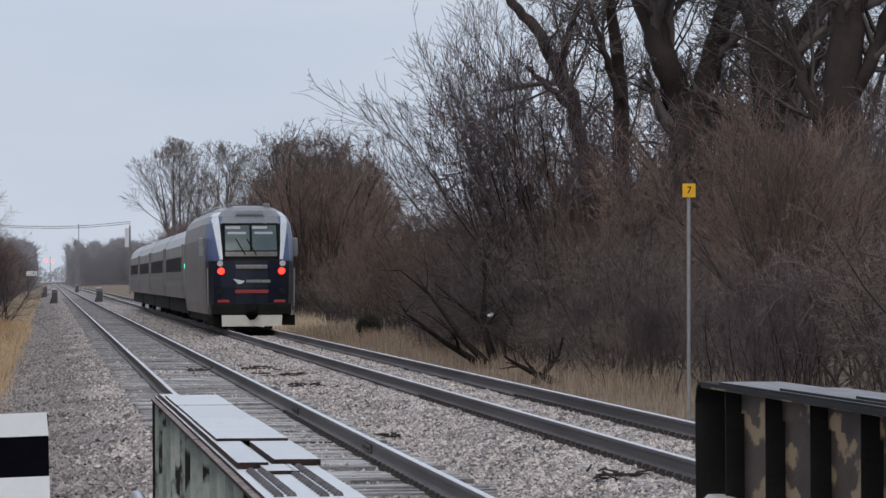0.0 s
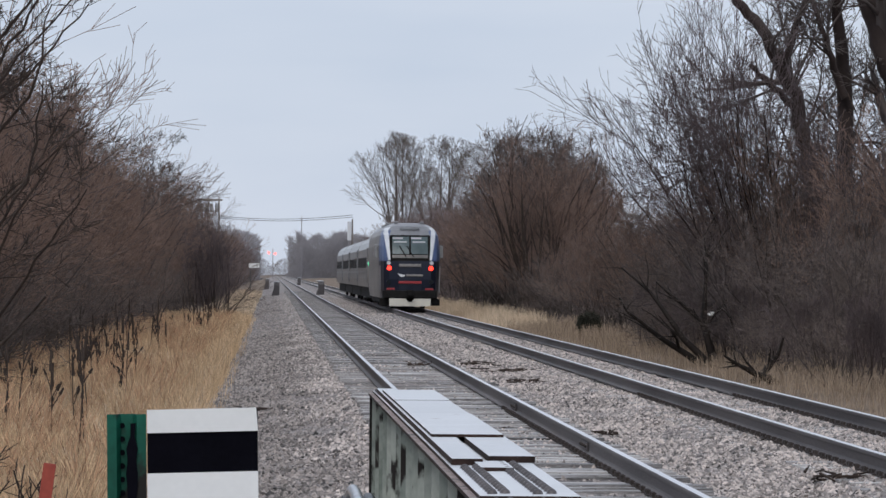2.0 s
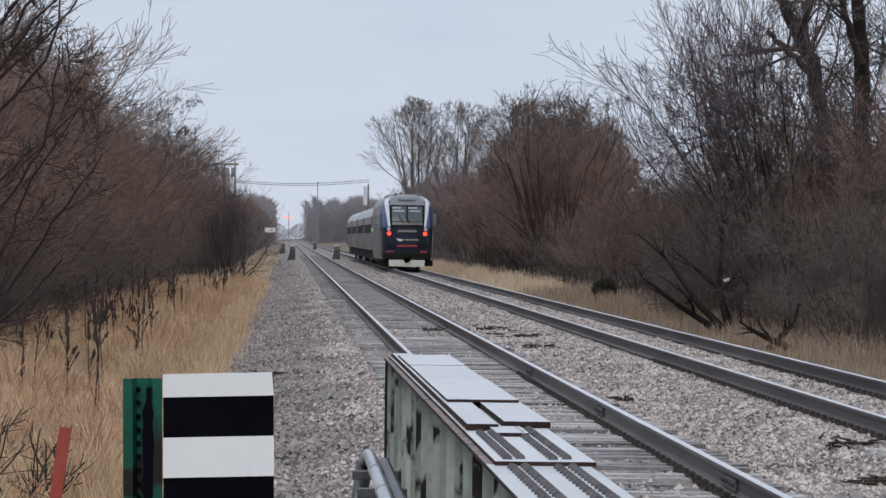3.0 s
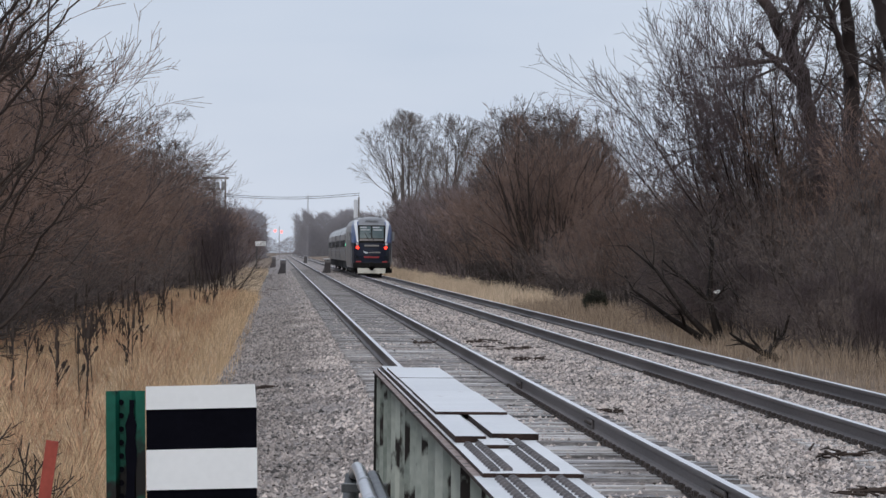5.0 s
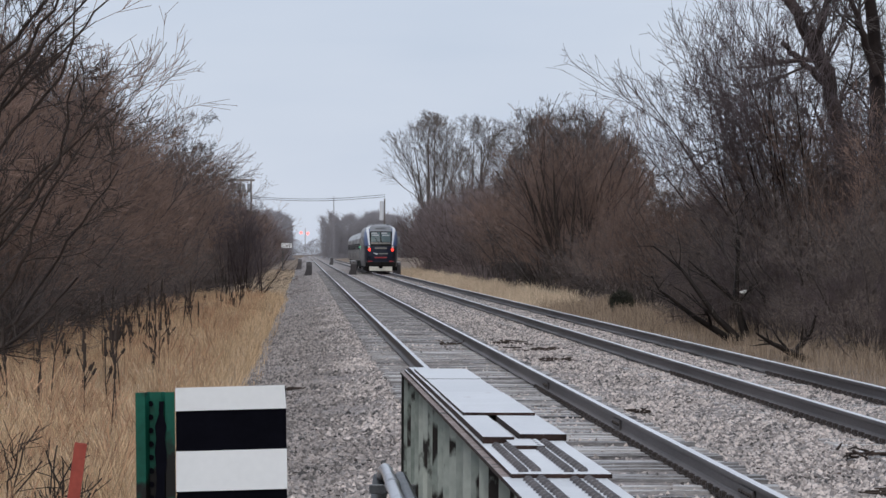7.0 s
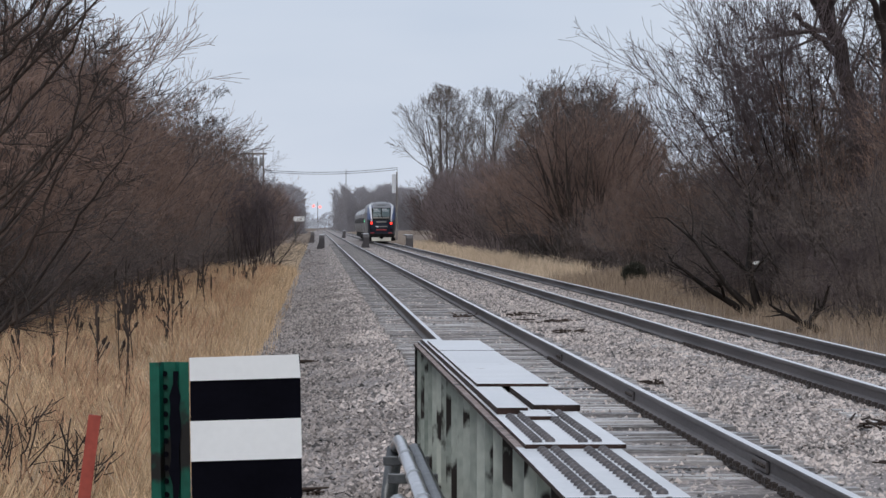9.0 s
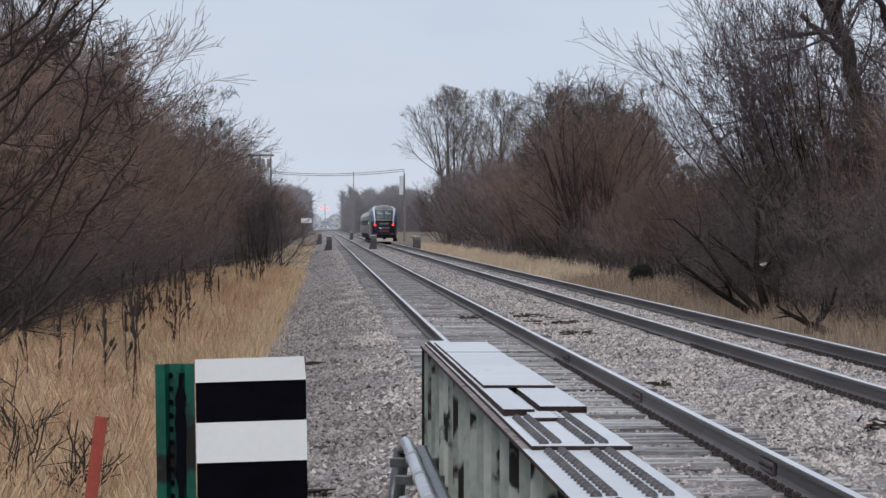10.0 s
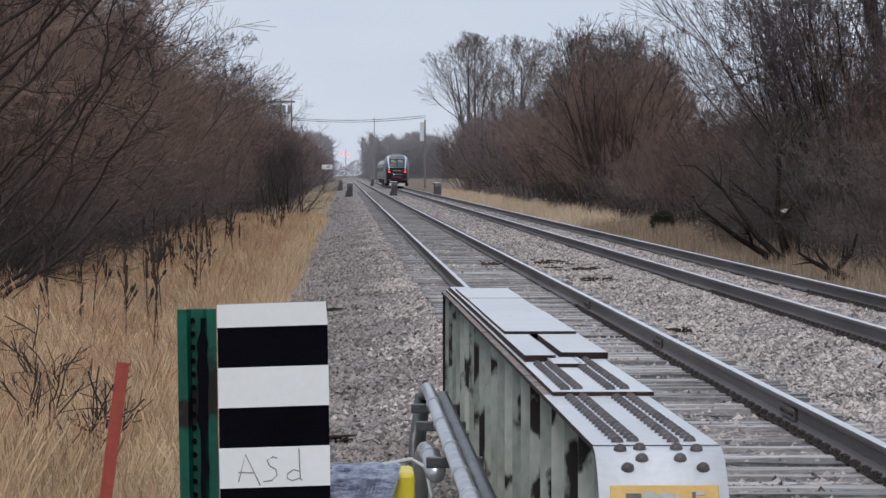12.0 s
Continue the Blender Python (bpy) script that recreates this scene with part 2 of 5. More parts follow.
M_BRIGHT_YELLOW = material("bright_yellow_plastic", (0.7, 0.55, 0.02), (0.8, 0.65, 0.05), 6, 50, 0.4, bump=0.05)
M_CABLE = material("white_cable", (0.55, 0.55, 0.52), (0.7, 0.7, 0.66), 6, 50, 0.5, bump=0)
M_CONCRETE = material("pale_concrete", (0.40, 0.39, 0.40), (0.56, 0.55, 0.55), 2, 40, 0.6, bump=0.3, dist=0.006, stain=(0.22, 0.19, 0.18), stain_at=0.6, stain_scale=3)


# ---- mesh helpers ----
def mesh_of(name, verts, faces, mats, smooth=False, slots=None):
    me = bpy.data.meshes.new(name)
    me.from_pydata([tuple(v) for v in verts], [], [tuple(f) for f in faces])
    for m in mats if isinstance(mats, (list, tuple)) else [mats]:
        me.materials.append(m)
    if slots is not None:
        me.polygons.foreach_set("material_index", np.asarray(slots, dtype=np.int32))
    if smooth:
        me.polygons.foreach_set("use_smooth", np.ones(len(me.polygons), dtype=bool))
    me.update()
    return me


def fast_mesh(name, verts, faces, mat):
    """A mesh from numpy arrays; all faces have the same number of corners."""
    verts, faces = np.asarray(verts, dtype=np.float32), np.asarray(faces, dtype=np.int32)
    me = bpy.data.meshes.new(name)
    k = faces.shape[1]
    me.vertices.add(len(verts))
    me.vertices.foreach_set("co", verts.ravel())
    me.loops.add(faces.size)
    me.loops.foreach_set("vertex_index", faces.ravel())
    me.polygons.add(len(faces))
    me.polygons.foreach_set("loop_start", np.arange(len(faces), dtype=np.int32) * k)
    me.materials.append(mat)
    me.update(calc_edges=True)
    return me


def thing(name, label, category, group="", at=None, kind=""):
    ob = new(name)
    ob.empty_display_size = 0.1
    if at is not None:
        ob.matrix_basis = at
    return tagged(ob, label, category, group, kind)


def child(name, me, parent, label="", at=None, kind=""):
    ob = new(name, me)
    ob.parent = parent
    if at is not None:
        ob.matrix_basis = at
    return tagged(ob, label, kind=kind)


def part(name, bm, mat, parent, label="", at=None, smooth=False):
    me = bpy.data.meshes.new(name)
    bm.to_mesh(me)
    bm.free()
    for m in mat if isinstance(mat, (list, tuple)) else [mat]:
        me.materials.append(m)
    if smooth:
        me.polygons.foreach_set("use_smooth", np.ones(len(me.polygons), dtype=bool))
    return child(name, me, parent, label, at)


def box(x0, x1, y0, y1, z0, z1, bevel=0.0, bm=None):
    bm = bm or bmesh.new()
    m = Matrix.Translation(((x0 + x1) / 2, (y0 + y1) / 2, (z0 + z1) / 2)) @ Matrix.Diagonal((x1 - x0, y1 - y0, z1 - z0, 1))
    made = bmesh.ops.create_cube(bm, size=1, matrix=m)
    if bevel:
        edges = list({e for v in made["verts"] for e in v.link_edges})
        bmesh.ops.bevel(bm, geom=edges, offset=bevel, segments=2, affect="EDGES", profile=0.5)
    return bm


def tube(points, radius, sides=8, bm=None, end_radius=None):
    """A round bar along points."""
    bm = bm or bmesh.new()
    rings = []
    pts = [Vector(p) for p in points]
    for i, p in enumerate(pts):
        d = (pts[min(i + 1, len(pts) - 1)] - pts[max(i - 1, 0)]).normalized()
        u = d.cross(Vector((0, 0, 1)) if abs(d.z) < 0.9 else Vector((1, 0, 0))).normalized()
        v = d.cross(u)
        r = radius if end_radius is None else radius + (end_radius - radius) * i / (len(pts) - 1)
        rings.append([bm.verts.new(p + r * (math.cos(a) * u + math.sin(a) * v)) for a in (2 * math.pi * k / sides for k in range(sides))])
    for a, b in zip(rings, rings[1:]):
        for k in range(sides):
            bm.faces.new((a[k], a[(k + 1) % sides], b[(k + 1) % sides], b[k]))
    bm.faces.new(rings[0][::-1])
    bm.faces.new(rings[-1])
    bmesh.ops.recalc_face_normals(bm, faces=bm.faces)
    return bm


def disc(centre, normal, radius, depth, sides=14, bm=None):
    c, n = Vector(centre), Vector(normal).normalized()
    return tube([c, c + n * depth], radius, sides, bm)


def prism(outline, axis, a, b, bm=None):
    """Extrude an outline of pairs along an axis ('x': pairs are y, z; 'y': x, z; 'z': x, y)."""
    bm = bm or bmesh.new()
    at = {"x": lambda p, s: (s, p[0], p[1]), "y": lambda p, s: (p[0], s, p[1]), "z": lambda p, s: (p[0], p[1], s)}[axis]
    lo, hi = [bm.verts.new(at(p, a)) for p in outline], [bm.verts.new(at(p, b)) for p in outline]
    n = len(outline)
    for i in range(n):
        bm.faces.new((lo[i], lo[(i + 1) % n], hi[(i + 1) % n], hi[i]))
    bm.faces.new(lo[::-1])
    bm.faces.new(hi)
    bmesh.ops.recalc_face_normals(bm, faces=bm.faces)
    return bm


def grade(y):
    """The line climbs very gently beyond the bridge."""
    return 0.0004 * max(0.0, y - 40.0)


def lettering(name, text, size, mat, parent, at, label=""):
    cu = bpy.data.curves.new(name, "FONT")
    cu.body, cu.size, cu.align_x, cu.align_y, cu.extrude = text, size, "CENTER", "CENTER", 0.001
    ob = new(name, cu)
    cu.materials.append(mat)
    ob.parent = parent
    ob.matrix_basis = at
    return tagged(ob, label)


# ---- ground, ballast and tracks ----
LEFT_TRACK, RIGHT_TRACK, GAUGE = 2.56, 6.60, 1.51


def ballast_height(x):
    """Cross-section of the ballast bed below the rail heads."""
    return float(np.interp(x, [-1.6, -0.9, 0.2, 1.0, 1.4, 3.7, 4.1, 5.0, 5.4, 7.8, 8.5, 9.6], [-0.75, -0.50, -0.40, -0.32, -0.228, -0.228, -0.30, -0.29, -0.225, -0.225, -0.30, -0.75]))


def ground_height(x, y):
    base = float(np.interp(x, [-40, -8, -3, -1, 9, 12, 20, 60], [-0.3, -0.75, -0.62, -0.60, -0.62, -0.48, -0.2, 0.3]))
    return base + grade(y) + 0.10 * noise.noise(Vector((x * 0.4, y * 0.12, 3.0)))


def grid_sheet(name, xs, ys, height, mat, label, category):
    verts = [(x, y, height(x, y)) for y in ys for x in xs]
    n = len(xs)
    faces = [(j * n + i, j * n + i + 1, (j + 1) * n + i + 1, (j + 1) * n + i) for j in range(len(ys) - 1) for i in range(n - 1)]
    ob = new(name, mesh_of(name, verts, faces, mat, smooth=True))
    return tagged(ob, label, category, kind="structure")


def make_ground():
    xs = [-2500, -600, -150, -60, -30, -20, -14, -10, -8, -6, -5, -4, -3, -2, -1, 0, 4, 8, 9, 10, 11, 12, 14, 17, 20, 30, 60, 150, 600, 2500]
    ys = [-200, -60, -20] + list(range(-10, 200, 4)) + list(range(200, 700, 15)) + [750, 850, 1000, 1300, 1800, 2600, 4200]
    grid_sheet("ground", xs, ys, ground_height, M_SOIL, "flat winter soil with dry litter under grass", "ground")
    bx = list(np.linspace(-1.6, 9.6, 75))
    by = list(np.arange(-8, 90, 0.3)) + list(np.arange(90, 300, 2.0)) + list(range(300, 2200, 50))

    def bed(x, y):
        rough = 0.022 if y < 100 else 0.012
        return ballast_height(x) + grade(y) + rough * noise.noise(Vector((x * 5, y * 3.2, 0))) + 0.03 * noise.noise(Vector((x * 0.8, y * 0.25, 9)))

    grid_sheet("ballast_bed", bx, by, bed, M_BALLAST, "grey crushed-stone ballast bed under two tracks", "ballast")


def rail_outline():
    """Half profile of a heavy flat-bottomed rail, mirrored; the head's top lies at z = 0."""
    half = [(0.022, 0.0), (0.033, -0.006), (0.037, -0.02), (0.036, -0.042), (0.012, -0.055), (0.009, -0.075), (0.009, -0.14), (0.018, -0.158), (0.076, -0.174), (0.076, -0.186)]
    return half + [(-x, z) for x, z in reversed(half)]


def rail_mesh(x, ys):
    prof = rail_outline()
    n = len(prof)
    verts = [(x + px, y, pz + grade(y)) for y in ys for px, pz in prof]
    faces, slots = [], []
    for j in range(len(ys) - 1):
        for i in range(n):
            k = (i + 1) % n
            faces.append((j * n + i, j * n + k, (j + 1) * n + k, (j + 1) * n + i))
            # head faces take the colour that holds the sky's reflection
            slots.append(1 if i in (0, n - 2, n - 1) else 0)
    faces.append(tuple(range(n)))
    slots.append(0)
    return mesh_of("rail", verts, faces, [M_RAIL, M_RAILTOP_SHEEN], slots=slots)


def tie_mesh(seed, length=2.6, tall=0.18):
    rng = random.Random(seed)
    bm = box(-length / 2, length / 2, -0.11, 0.11, -tall, 0.0)
    bmesh.ops.subdivide_edges(bm, edges=[e for e in bm.edges if abs(e.verts[0].co.x - e.verts[1].co.x) > 1], cuts=5)
    for v in bm.verts:
        v.co += Vector((rng.uniform(-0.012, 0.012), rng.uniform(-0.01, 0.01), rng.uniform(-0.008, 0.006)))
    me = bpy.data.meshes.new("tie")
    bm.to_mesh(me)
    bm.free()
    me.materials.append(M_TIE)
    return me


def make_track(name, centre, tie_top, label, first):
    track = thing(name, label, "railway track", kind="structure")
    ys = [-6] + list(range(10, 120, 10)) + list(range(120, 2201, 40))
    for side in (-1, 1):
        child("rail", rail_mesh(centre + side * GAUGE / 2, ys), track, "rust-brown rail with sky reflection painted on its worn head")
    rng = random.Random(int(centre * 100))
    ties = [tie_mesh(s) for s in range(6)]
    bm = box(-0.10, 0.10, -0.17, 0.17, 0.0, 0.022, 0.004)
    for sx in (-1, 1):
        box(sx * 0.085 - 0.02, sx * 0.085 + 0.02, -0.10, -0.05, 0.02, 0.06, 0, bm)
        box(sx * 0.085 - 0.02, sx * 0.085 + 0.02, 0.05, 0.10, 0.02, 0.06, 0, bm)
    plate = bpy.data.meshes.new("tie_plate")
    bm.to_mesh(plate)
    bm.free()
    plate.materials.append(M_PLATE)
    y = first
    count = 0
    rest_v, rest_f = [], []
    while y < 420:
        lean, off, drop = rng.uniform(-1.2, 1.2), rng.uniform(-0.05, 0.05), rng.uniform(-0.022, 0.014)
        z = tie_top + drop + grade(y)
        if count < 150:
            child("tie", ties[rng.randrange(6)], track, at=pose(centre + off, y, z, 0, 0, lean))
            if count < 75:
                for side in (-1, 1):
                    child("tie_plate", plate, track, at=pose(centre + side * GAUGE / 2, y, -0.212 + grade(y)))
        else:
            b = len(rest_v)
            x0, x1, y0, y1 = centre + off - 1.3, centre + off + 1.3, y - 0.11, y + 0.11
            rest_v += [(x0, y0, z - 0.15), (x1, y0, z - 0.15), (x1, y1, z - 0.15), (x0, y1, z - 0.15), (x0, y0, z), (x1, y0, z), (x1, y1, z), (x0, y1, z)]
            rest_f += [(b + 4, b + 5, b + 6, b + 7), (b, b + 1, b + 5, b + 4), (b + 1, b + 2, b + 6, b + 5), (b + 2, b + 3, b + 7, b + 6), (b + 3, b, b + 4, b + 7)]
        count += 1
        y += 0.51 + rng.uniform(-0.02, 0.02)
    child("far_ties", mesh_of("far_ties", rest_v, rest_f, M_TIE), track, kind="stuff")
    return track


def joint_bar(track, x, y, side):
    """A bolted splice on the web of a rail."""
    bm = box(x + side * 0.012, x + side * 0.034, y - 0.45, y + 0.45, -0.15, -0.06, 0.003)
    bar = part("joint_bar", bm, M_RAIL, track)
    for k in range(6):
        part("bolt", disc((x + side * 0.03, y - 0.38 + 0.152 * k, -0.10), (side, 0, 0), 0.017, 0.02, 6), M_PLATE, bar)


def scatter_stones(name, seed, n, y0, y1, gamma, fade, small, large, label):
    """Loose angular stones that lie on the bed between y0 and y1, thinning out towards the far end."""
    rng = np.random.default_rng(seed)
    y = y0 + (y1 - y0) * rng.random(n) ** gamma
    x = rng.uniform(-1.25, 9.2, n)
    inside = np.abs(x - LEFT_TRACK) < 1.32
    keep = ~(inside & (rng.random(n) < 0.84))
    for centre in (LEFT_TRACK, RIGHT_TRACK):
        keep &= np.abs(np.abs(x - centre) - GAUGE / 2) > 0.11
    keep &= x < 0.215 * y + 0.4
    keep &= rng.random(n) < np.clip((x + 1.35) / 0.9, 0.05, 1)
    keep &= rng.random(n) < np.clip((y1 - y) / fade, 0, 1)
    x, y = x[keep], y[keep]
    n = len(x)
    xs = np.linspace(-1.6, 9.6, 200)
    z = np.interp(x, xs, [ballast_height(v) for v in xs]) + 0.0004 * np.maximum(0, y - 40) + rng.uniform(-0.01, 0.02, n) * (1 - 0.5 * (np.abs(x - LEFT_TRACK) < 1.3))
    size = rng.uniform(small, large, n) * (1 + 0.3 * np.clip((y - 40) / 40, 0, 1.2))
    half = np.array([(1, 0, 0), (-1, 0, 0), (0, 1, 0), (0, -1, 0), (0, 0, 0.6)])
    tri = np.array([(0, 2, 4), (2, 1, 4), (1, 3, 4), (3, 0, 4)])
    a = rng.uniform(0, 6.28, n)
    base = half[None] * rng.uniform(0.6, 1.45, (n, 5, 1)) + rng.normal(0, 0.26, (n, 5, 3))
    base[:, :4, 2] -= 0.25
    base *= size[:, None, None]
    c, s = np.cos(a)[:, None], np.sin(a)[:, None]
    v = np.stack([base[..., 0] * c - base[..., 1] * s + x[:, None], base[..., 0] * s + base[..., 1] * c + y[:, None], base[..., 2] + z[:, None]], -1)
    # stones west of a ragged line take the darker stone colour
    darker = x < 0.75 + 0.3 * np.sin(y * 0.5) + rng.normal(0, 0.25, n)
    for mask, mat, words in ((~darker, M_STONE, label), (darker, M_DARKER_STONE, label + ", darker on the shoulder")):
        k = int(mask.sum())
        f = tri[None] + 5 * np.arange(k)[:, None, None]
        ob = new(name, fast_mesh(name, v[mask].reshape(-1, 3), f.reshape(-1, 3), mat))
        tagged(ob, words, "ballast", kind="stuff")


def make_stones():
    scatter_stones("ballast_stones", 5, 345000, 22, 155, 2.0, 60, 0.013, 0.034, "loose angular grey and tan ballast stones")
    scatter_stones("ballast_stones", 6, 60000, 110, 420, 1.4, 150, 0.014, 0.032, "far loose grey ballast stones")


# ---- plants ----
def perpendicular(d):
    ref = np.array([0.21, 0.96, 0.17])
    u = np.cross(d, ref)
    flat = np.linalg.norm(u, axis=1) < 1e-3
    u[flat] = (1, 0, 0)
    u /= np.linalg.norm(u, axis=1)[:, None]
    return u, np.cross(d, u)


def bars_mesh(name, segs, mat, sides=3):
    """Tapered bars from an array of rows x0 y0 z0 x1 y1 z1 r0 r1."""
    s = np.asarray(segs, dtype=np.float64)
    p0, p1, r0, r1 = s[:, 0:3], s[:, 3:6], s[:, 6], s[:, 7]
    d = p1 - p0
    d /= np.maximum(np.linalg.norm(d, axis=1), 1e-9)[:, None]
    u, v = perpendicular(d)
    ang = 2 * np.pi * np.arange(sides) / sides
    ring = np.cos(ang)[None, :, None] * u[:, None] + np.sin(ang)[None, :, None] * v[:, None]
    verts = np.concatenate([p0[:, None] + ring * r0[:, None, None], p1[:, None] + ring * r1[:, None, None]], 1)
    k = np.arange(sides)
    quad = np.stack([k, (k + 1) % sides, sides + (k + 1) % sides, sides + k], 1)
    faces = quad[None] + (2 * sides) * np.arange(len(s))[:, None, None]
    return fast_mesh(name, verts.reshape(-1, 3), faces.reshape(-1, 4), mat)


def chains_mesh(name, chains, mat, sides=3):
    """Tapered bars that follow wandering lines; a chain is a pair of node and radius arrays."""
    vs, fs, at = [], [], 0
    k = np.arange(sides)
    ang = 2 * np.pi * k / sides
    for p, r in chains:
        d = np.gradient(p, axis=0)
        d /= np.maximum(np.linalg.norm(d, axis=1), 1e-9)[:, None]
        u, v = perpendicular(d)
        ring = np.cos(ang)[None, :, None] * u[:, None] + np.sin(ang)[None, :, None] * v[:, None]
        vs.append((p[:, None] + ring * r[:, None, None]).reshape(-1, 3))
        n = len(p)
        j = np.arange(n - 1)[:, None] * sides + at
        fs.append(np.stack([j + k, j + (k + 1) % sides, j + sides + (k + 1) % sides, j + sides + k], -1).reshape(-1, 4))
        at += n * sides
    me = fast_mesh(name, np.concatenate(vs), np.concatenate(fs), mat)
    if sides > 4:
        me.polygons.foreach_set("use_smooth", np.ones(len(me.polygons), dtype=bool))
    return me


def grow(rng, out, start, way, length, radius, level, rules, inside=None):
    """One branch as a wandering chain, and its side branches; out[level] takes the chains."""
    steps, wander, rise, kids, angle, ratio = rules[level]
    p, d = np.array(start, dtype=float), np.array(way, dtype=float)
    step = length / steps
    pts = [p]
    for i in range(steps):
        d = d + rng.normal(0, wander, 3) + np.array([0, 0, rise])
        d /= np.linalg.norm(d)
        p = p + d * step
        if inside and not inside(p):
            break
        pts.append(p)
    if len(pts) < 2:
        return
    pts = np.array(pts)
    rad = radius * np.linspace(1, 0.2, len(pts))
    out[level].append((pts, rad))
    if level + 1 < len(rules):
        sprout(rng, out, pts, rad, kids, angle, length * ratio, level + 1, rules, inside=inside)


def sprout(rng, out, pts, rad, kids, angle, length, level, rules, low=0.25, inside=None):
    """Side branches along a chain."""
    steps = len(pts) - 1
    for _ in range(max(1, int(round(kids * rng.uniform(0.8, 1.2))))):
        f = rng.uniform(low, 1.0)
        i = min(int(f * steps), steps - 1)
        dd = pts[i + 1] - pts[i]
        at = pts[i] + dd * (f * steps - i)
        dd = dd / np.linalg.norm(dd)
        side = np.cross(dd, rng.normal(0, 1, 3))
        side /= np.linalg.norm(side) + 1e-9
        ang = radians(angle) * rng.uniform(0.6, 1.3)
        nd = dd * math.cos(ang) + side * math.sin(ang)
        grow(rng, out, at, nd, length * rng.uniform(0.6, 1.2) * (1.15 - 0.5 * f), max(rad[i + 1] * 0.6, 0.004), level, rules, inside)


def thicken(chains, least):
    return [(p, np.maximum(r, least)) for p, r in chains]


def make_plant(name, seed, label, category, stems, rules, height, radius, mats, lean=0.5, spreadx=0.5, thick=0.006, at=None, min_lean=0.0, crown=None, aim_x=0.0, limbs=None):
    """A bare woody plant: trunk or stems, and a crown of limbs and twigs."""
    rng = np.random.default_rng(seed)
    out = [[] for _ in rules]

    def inside(p):
        """Keeps the crown within an uneven rounded outline: centre height, half width, half height."""
        cz, rx, rz = crown
        ragged = 1 + 0.12 * noise.noise(Vector(p) * 0.5) + rng.uniform(-0.05, 0.05)
        return p[2] < cz - 0.6 * rz or (p[0] ** 2 + p[1] ** 2) / rx ** 2 + ((p[2] - cz) / rz) ** 2 < ragged

    for k in range(stems):
        az = rng.uniform(0, 2 * math.pi)
        tilt = rng.uniform(min_lean, lean)
        way = (math.sin(tilt) * math.cos(az) + aim_x, math.sin(tilt) * math.sin(az), math.cos(tilt))
        base = (rng.normal(0, spreadx * 0.4), rng.normal(0, spreadx * 0.4), -0.35)
        grow(rng, out, base, way, height * rng.uniform(0.7, 1.05), radius * rng.uniform(0.7, 1.1), 0, rules, inside if crown else None)
    plant = thing(name, label, category, at=at)
    if stems <= 3:
        for c in out[0]:
            child("trunk", chains_mesh("trunk", [c], mats[0], 6), plant)
    else:
        child("woody_base", chains_mesh("woody_base", out[0], mats[0], 4), plant, kind="stuff")
    child("branchwork", chains_mesh("branchwork", thicken(out[1], 1.7 * thick), limbs or M_LIMB, 3), plant, kind="stuff")
    child("crown", chains_mesh("crown", thicken([c for lv in out[2:] for c in lv], thick), mats[1], 3), plant, kind="stuff")
    return plant


def old_tree(seed, x, y, limbs, label, twigs, rules, kids=9, length=3.2, thick=0.009, bark=None):
    """A big tree whose trunk and forks follow given bends: rows of x, z and radius, with a drift in depth."""
    rng = np.random.default_rng(seed)
    t = thing("tree", label, "tree", "old trees", at=pose(x, y, 0))
    out = [[] for _ in rules]
    for n, row in enumerate(limbs):
        bends = np.array(row, dtype=float)
        f = np.linspace(0, len(bends) - 1, 4 * len(bends))
        px, pz, pr = (np.interp(f, np.arange(len(bends)), bends[:, k]) for k in range(3))
        depth = np.cumsum(rng.normal(0, 0.12, len(f)))
        pts = np.stack([px - x + rng.normal(0, 0.03, len(f)), depth - depth[0], pz], 1)
        child("trunk" if n == 0 else "limb", chains_mesh("limb", [(pts, pr * rng.uniform(0.95, 1.05, len(f)))], bark or M_BARK, 8), t)
        sprout(rng, out, pts, pr, kids if n else kids * 0.6, 50, length, 0, rules, 0.2 if n else 0.45)
    child("crown", chains_mesh("crown", thicken([c for lv in out for c in lv], thick), twigs, 3), t, kind="stuff")
    return t


#        steps wander rise kids angle ratio
FAN = [(5, 0.07, 0.03, 9, 28, 0.5), (3, 0.10, 0.06, 7, 30, 0.5), (2, 0.12, 0.05, 3, 34, 0.6), (1, 0.1, 0.02, 0, 0, 0)]
THICKET = [(5, 0.12, 0.02, 8, 42, 0.55), (3, 0.16, 0.02, 6, 45, 0.5), (2, 0.18, 0.0, 3, 48, 0.6), (1, 0.15, 0.0, 0, 0, 0)]
TREE = [(8, 0.06, 0.02, 12, 48, 0.5), (5, 0.14, 0.05, 8, 42, 0.5), (3, 0.16, 0.04, 6, 42, 0.5), (2, 0.18, 0.02, 3, 42, 0.6), (1, 0.15, 0, 0, 0, 0)]
TALL = [(8, 0.05, 0.04, 13, 34, 0.5), (5, 0.10, 0.08, 8, 34, 0.5), (3, 0.12, 0.06, 6, 36, 0.5), (2, 0.14, 0.03, 3, 38, 0.6), (1, 0.12, 0, 0, 0, 0)]


def stand_on(x, y, turn=0.0, size=1.0):
    m = pose(x, y, ground_height(x, y), 0, 0, turn)
    return m


def scaled_copy(ob, x, y, turn, size):
    c = copy_thing(ob, stand_on(x, y, turn))
    c.scale = (size, size, size)
    return c


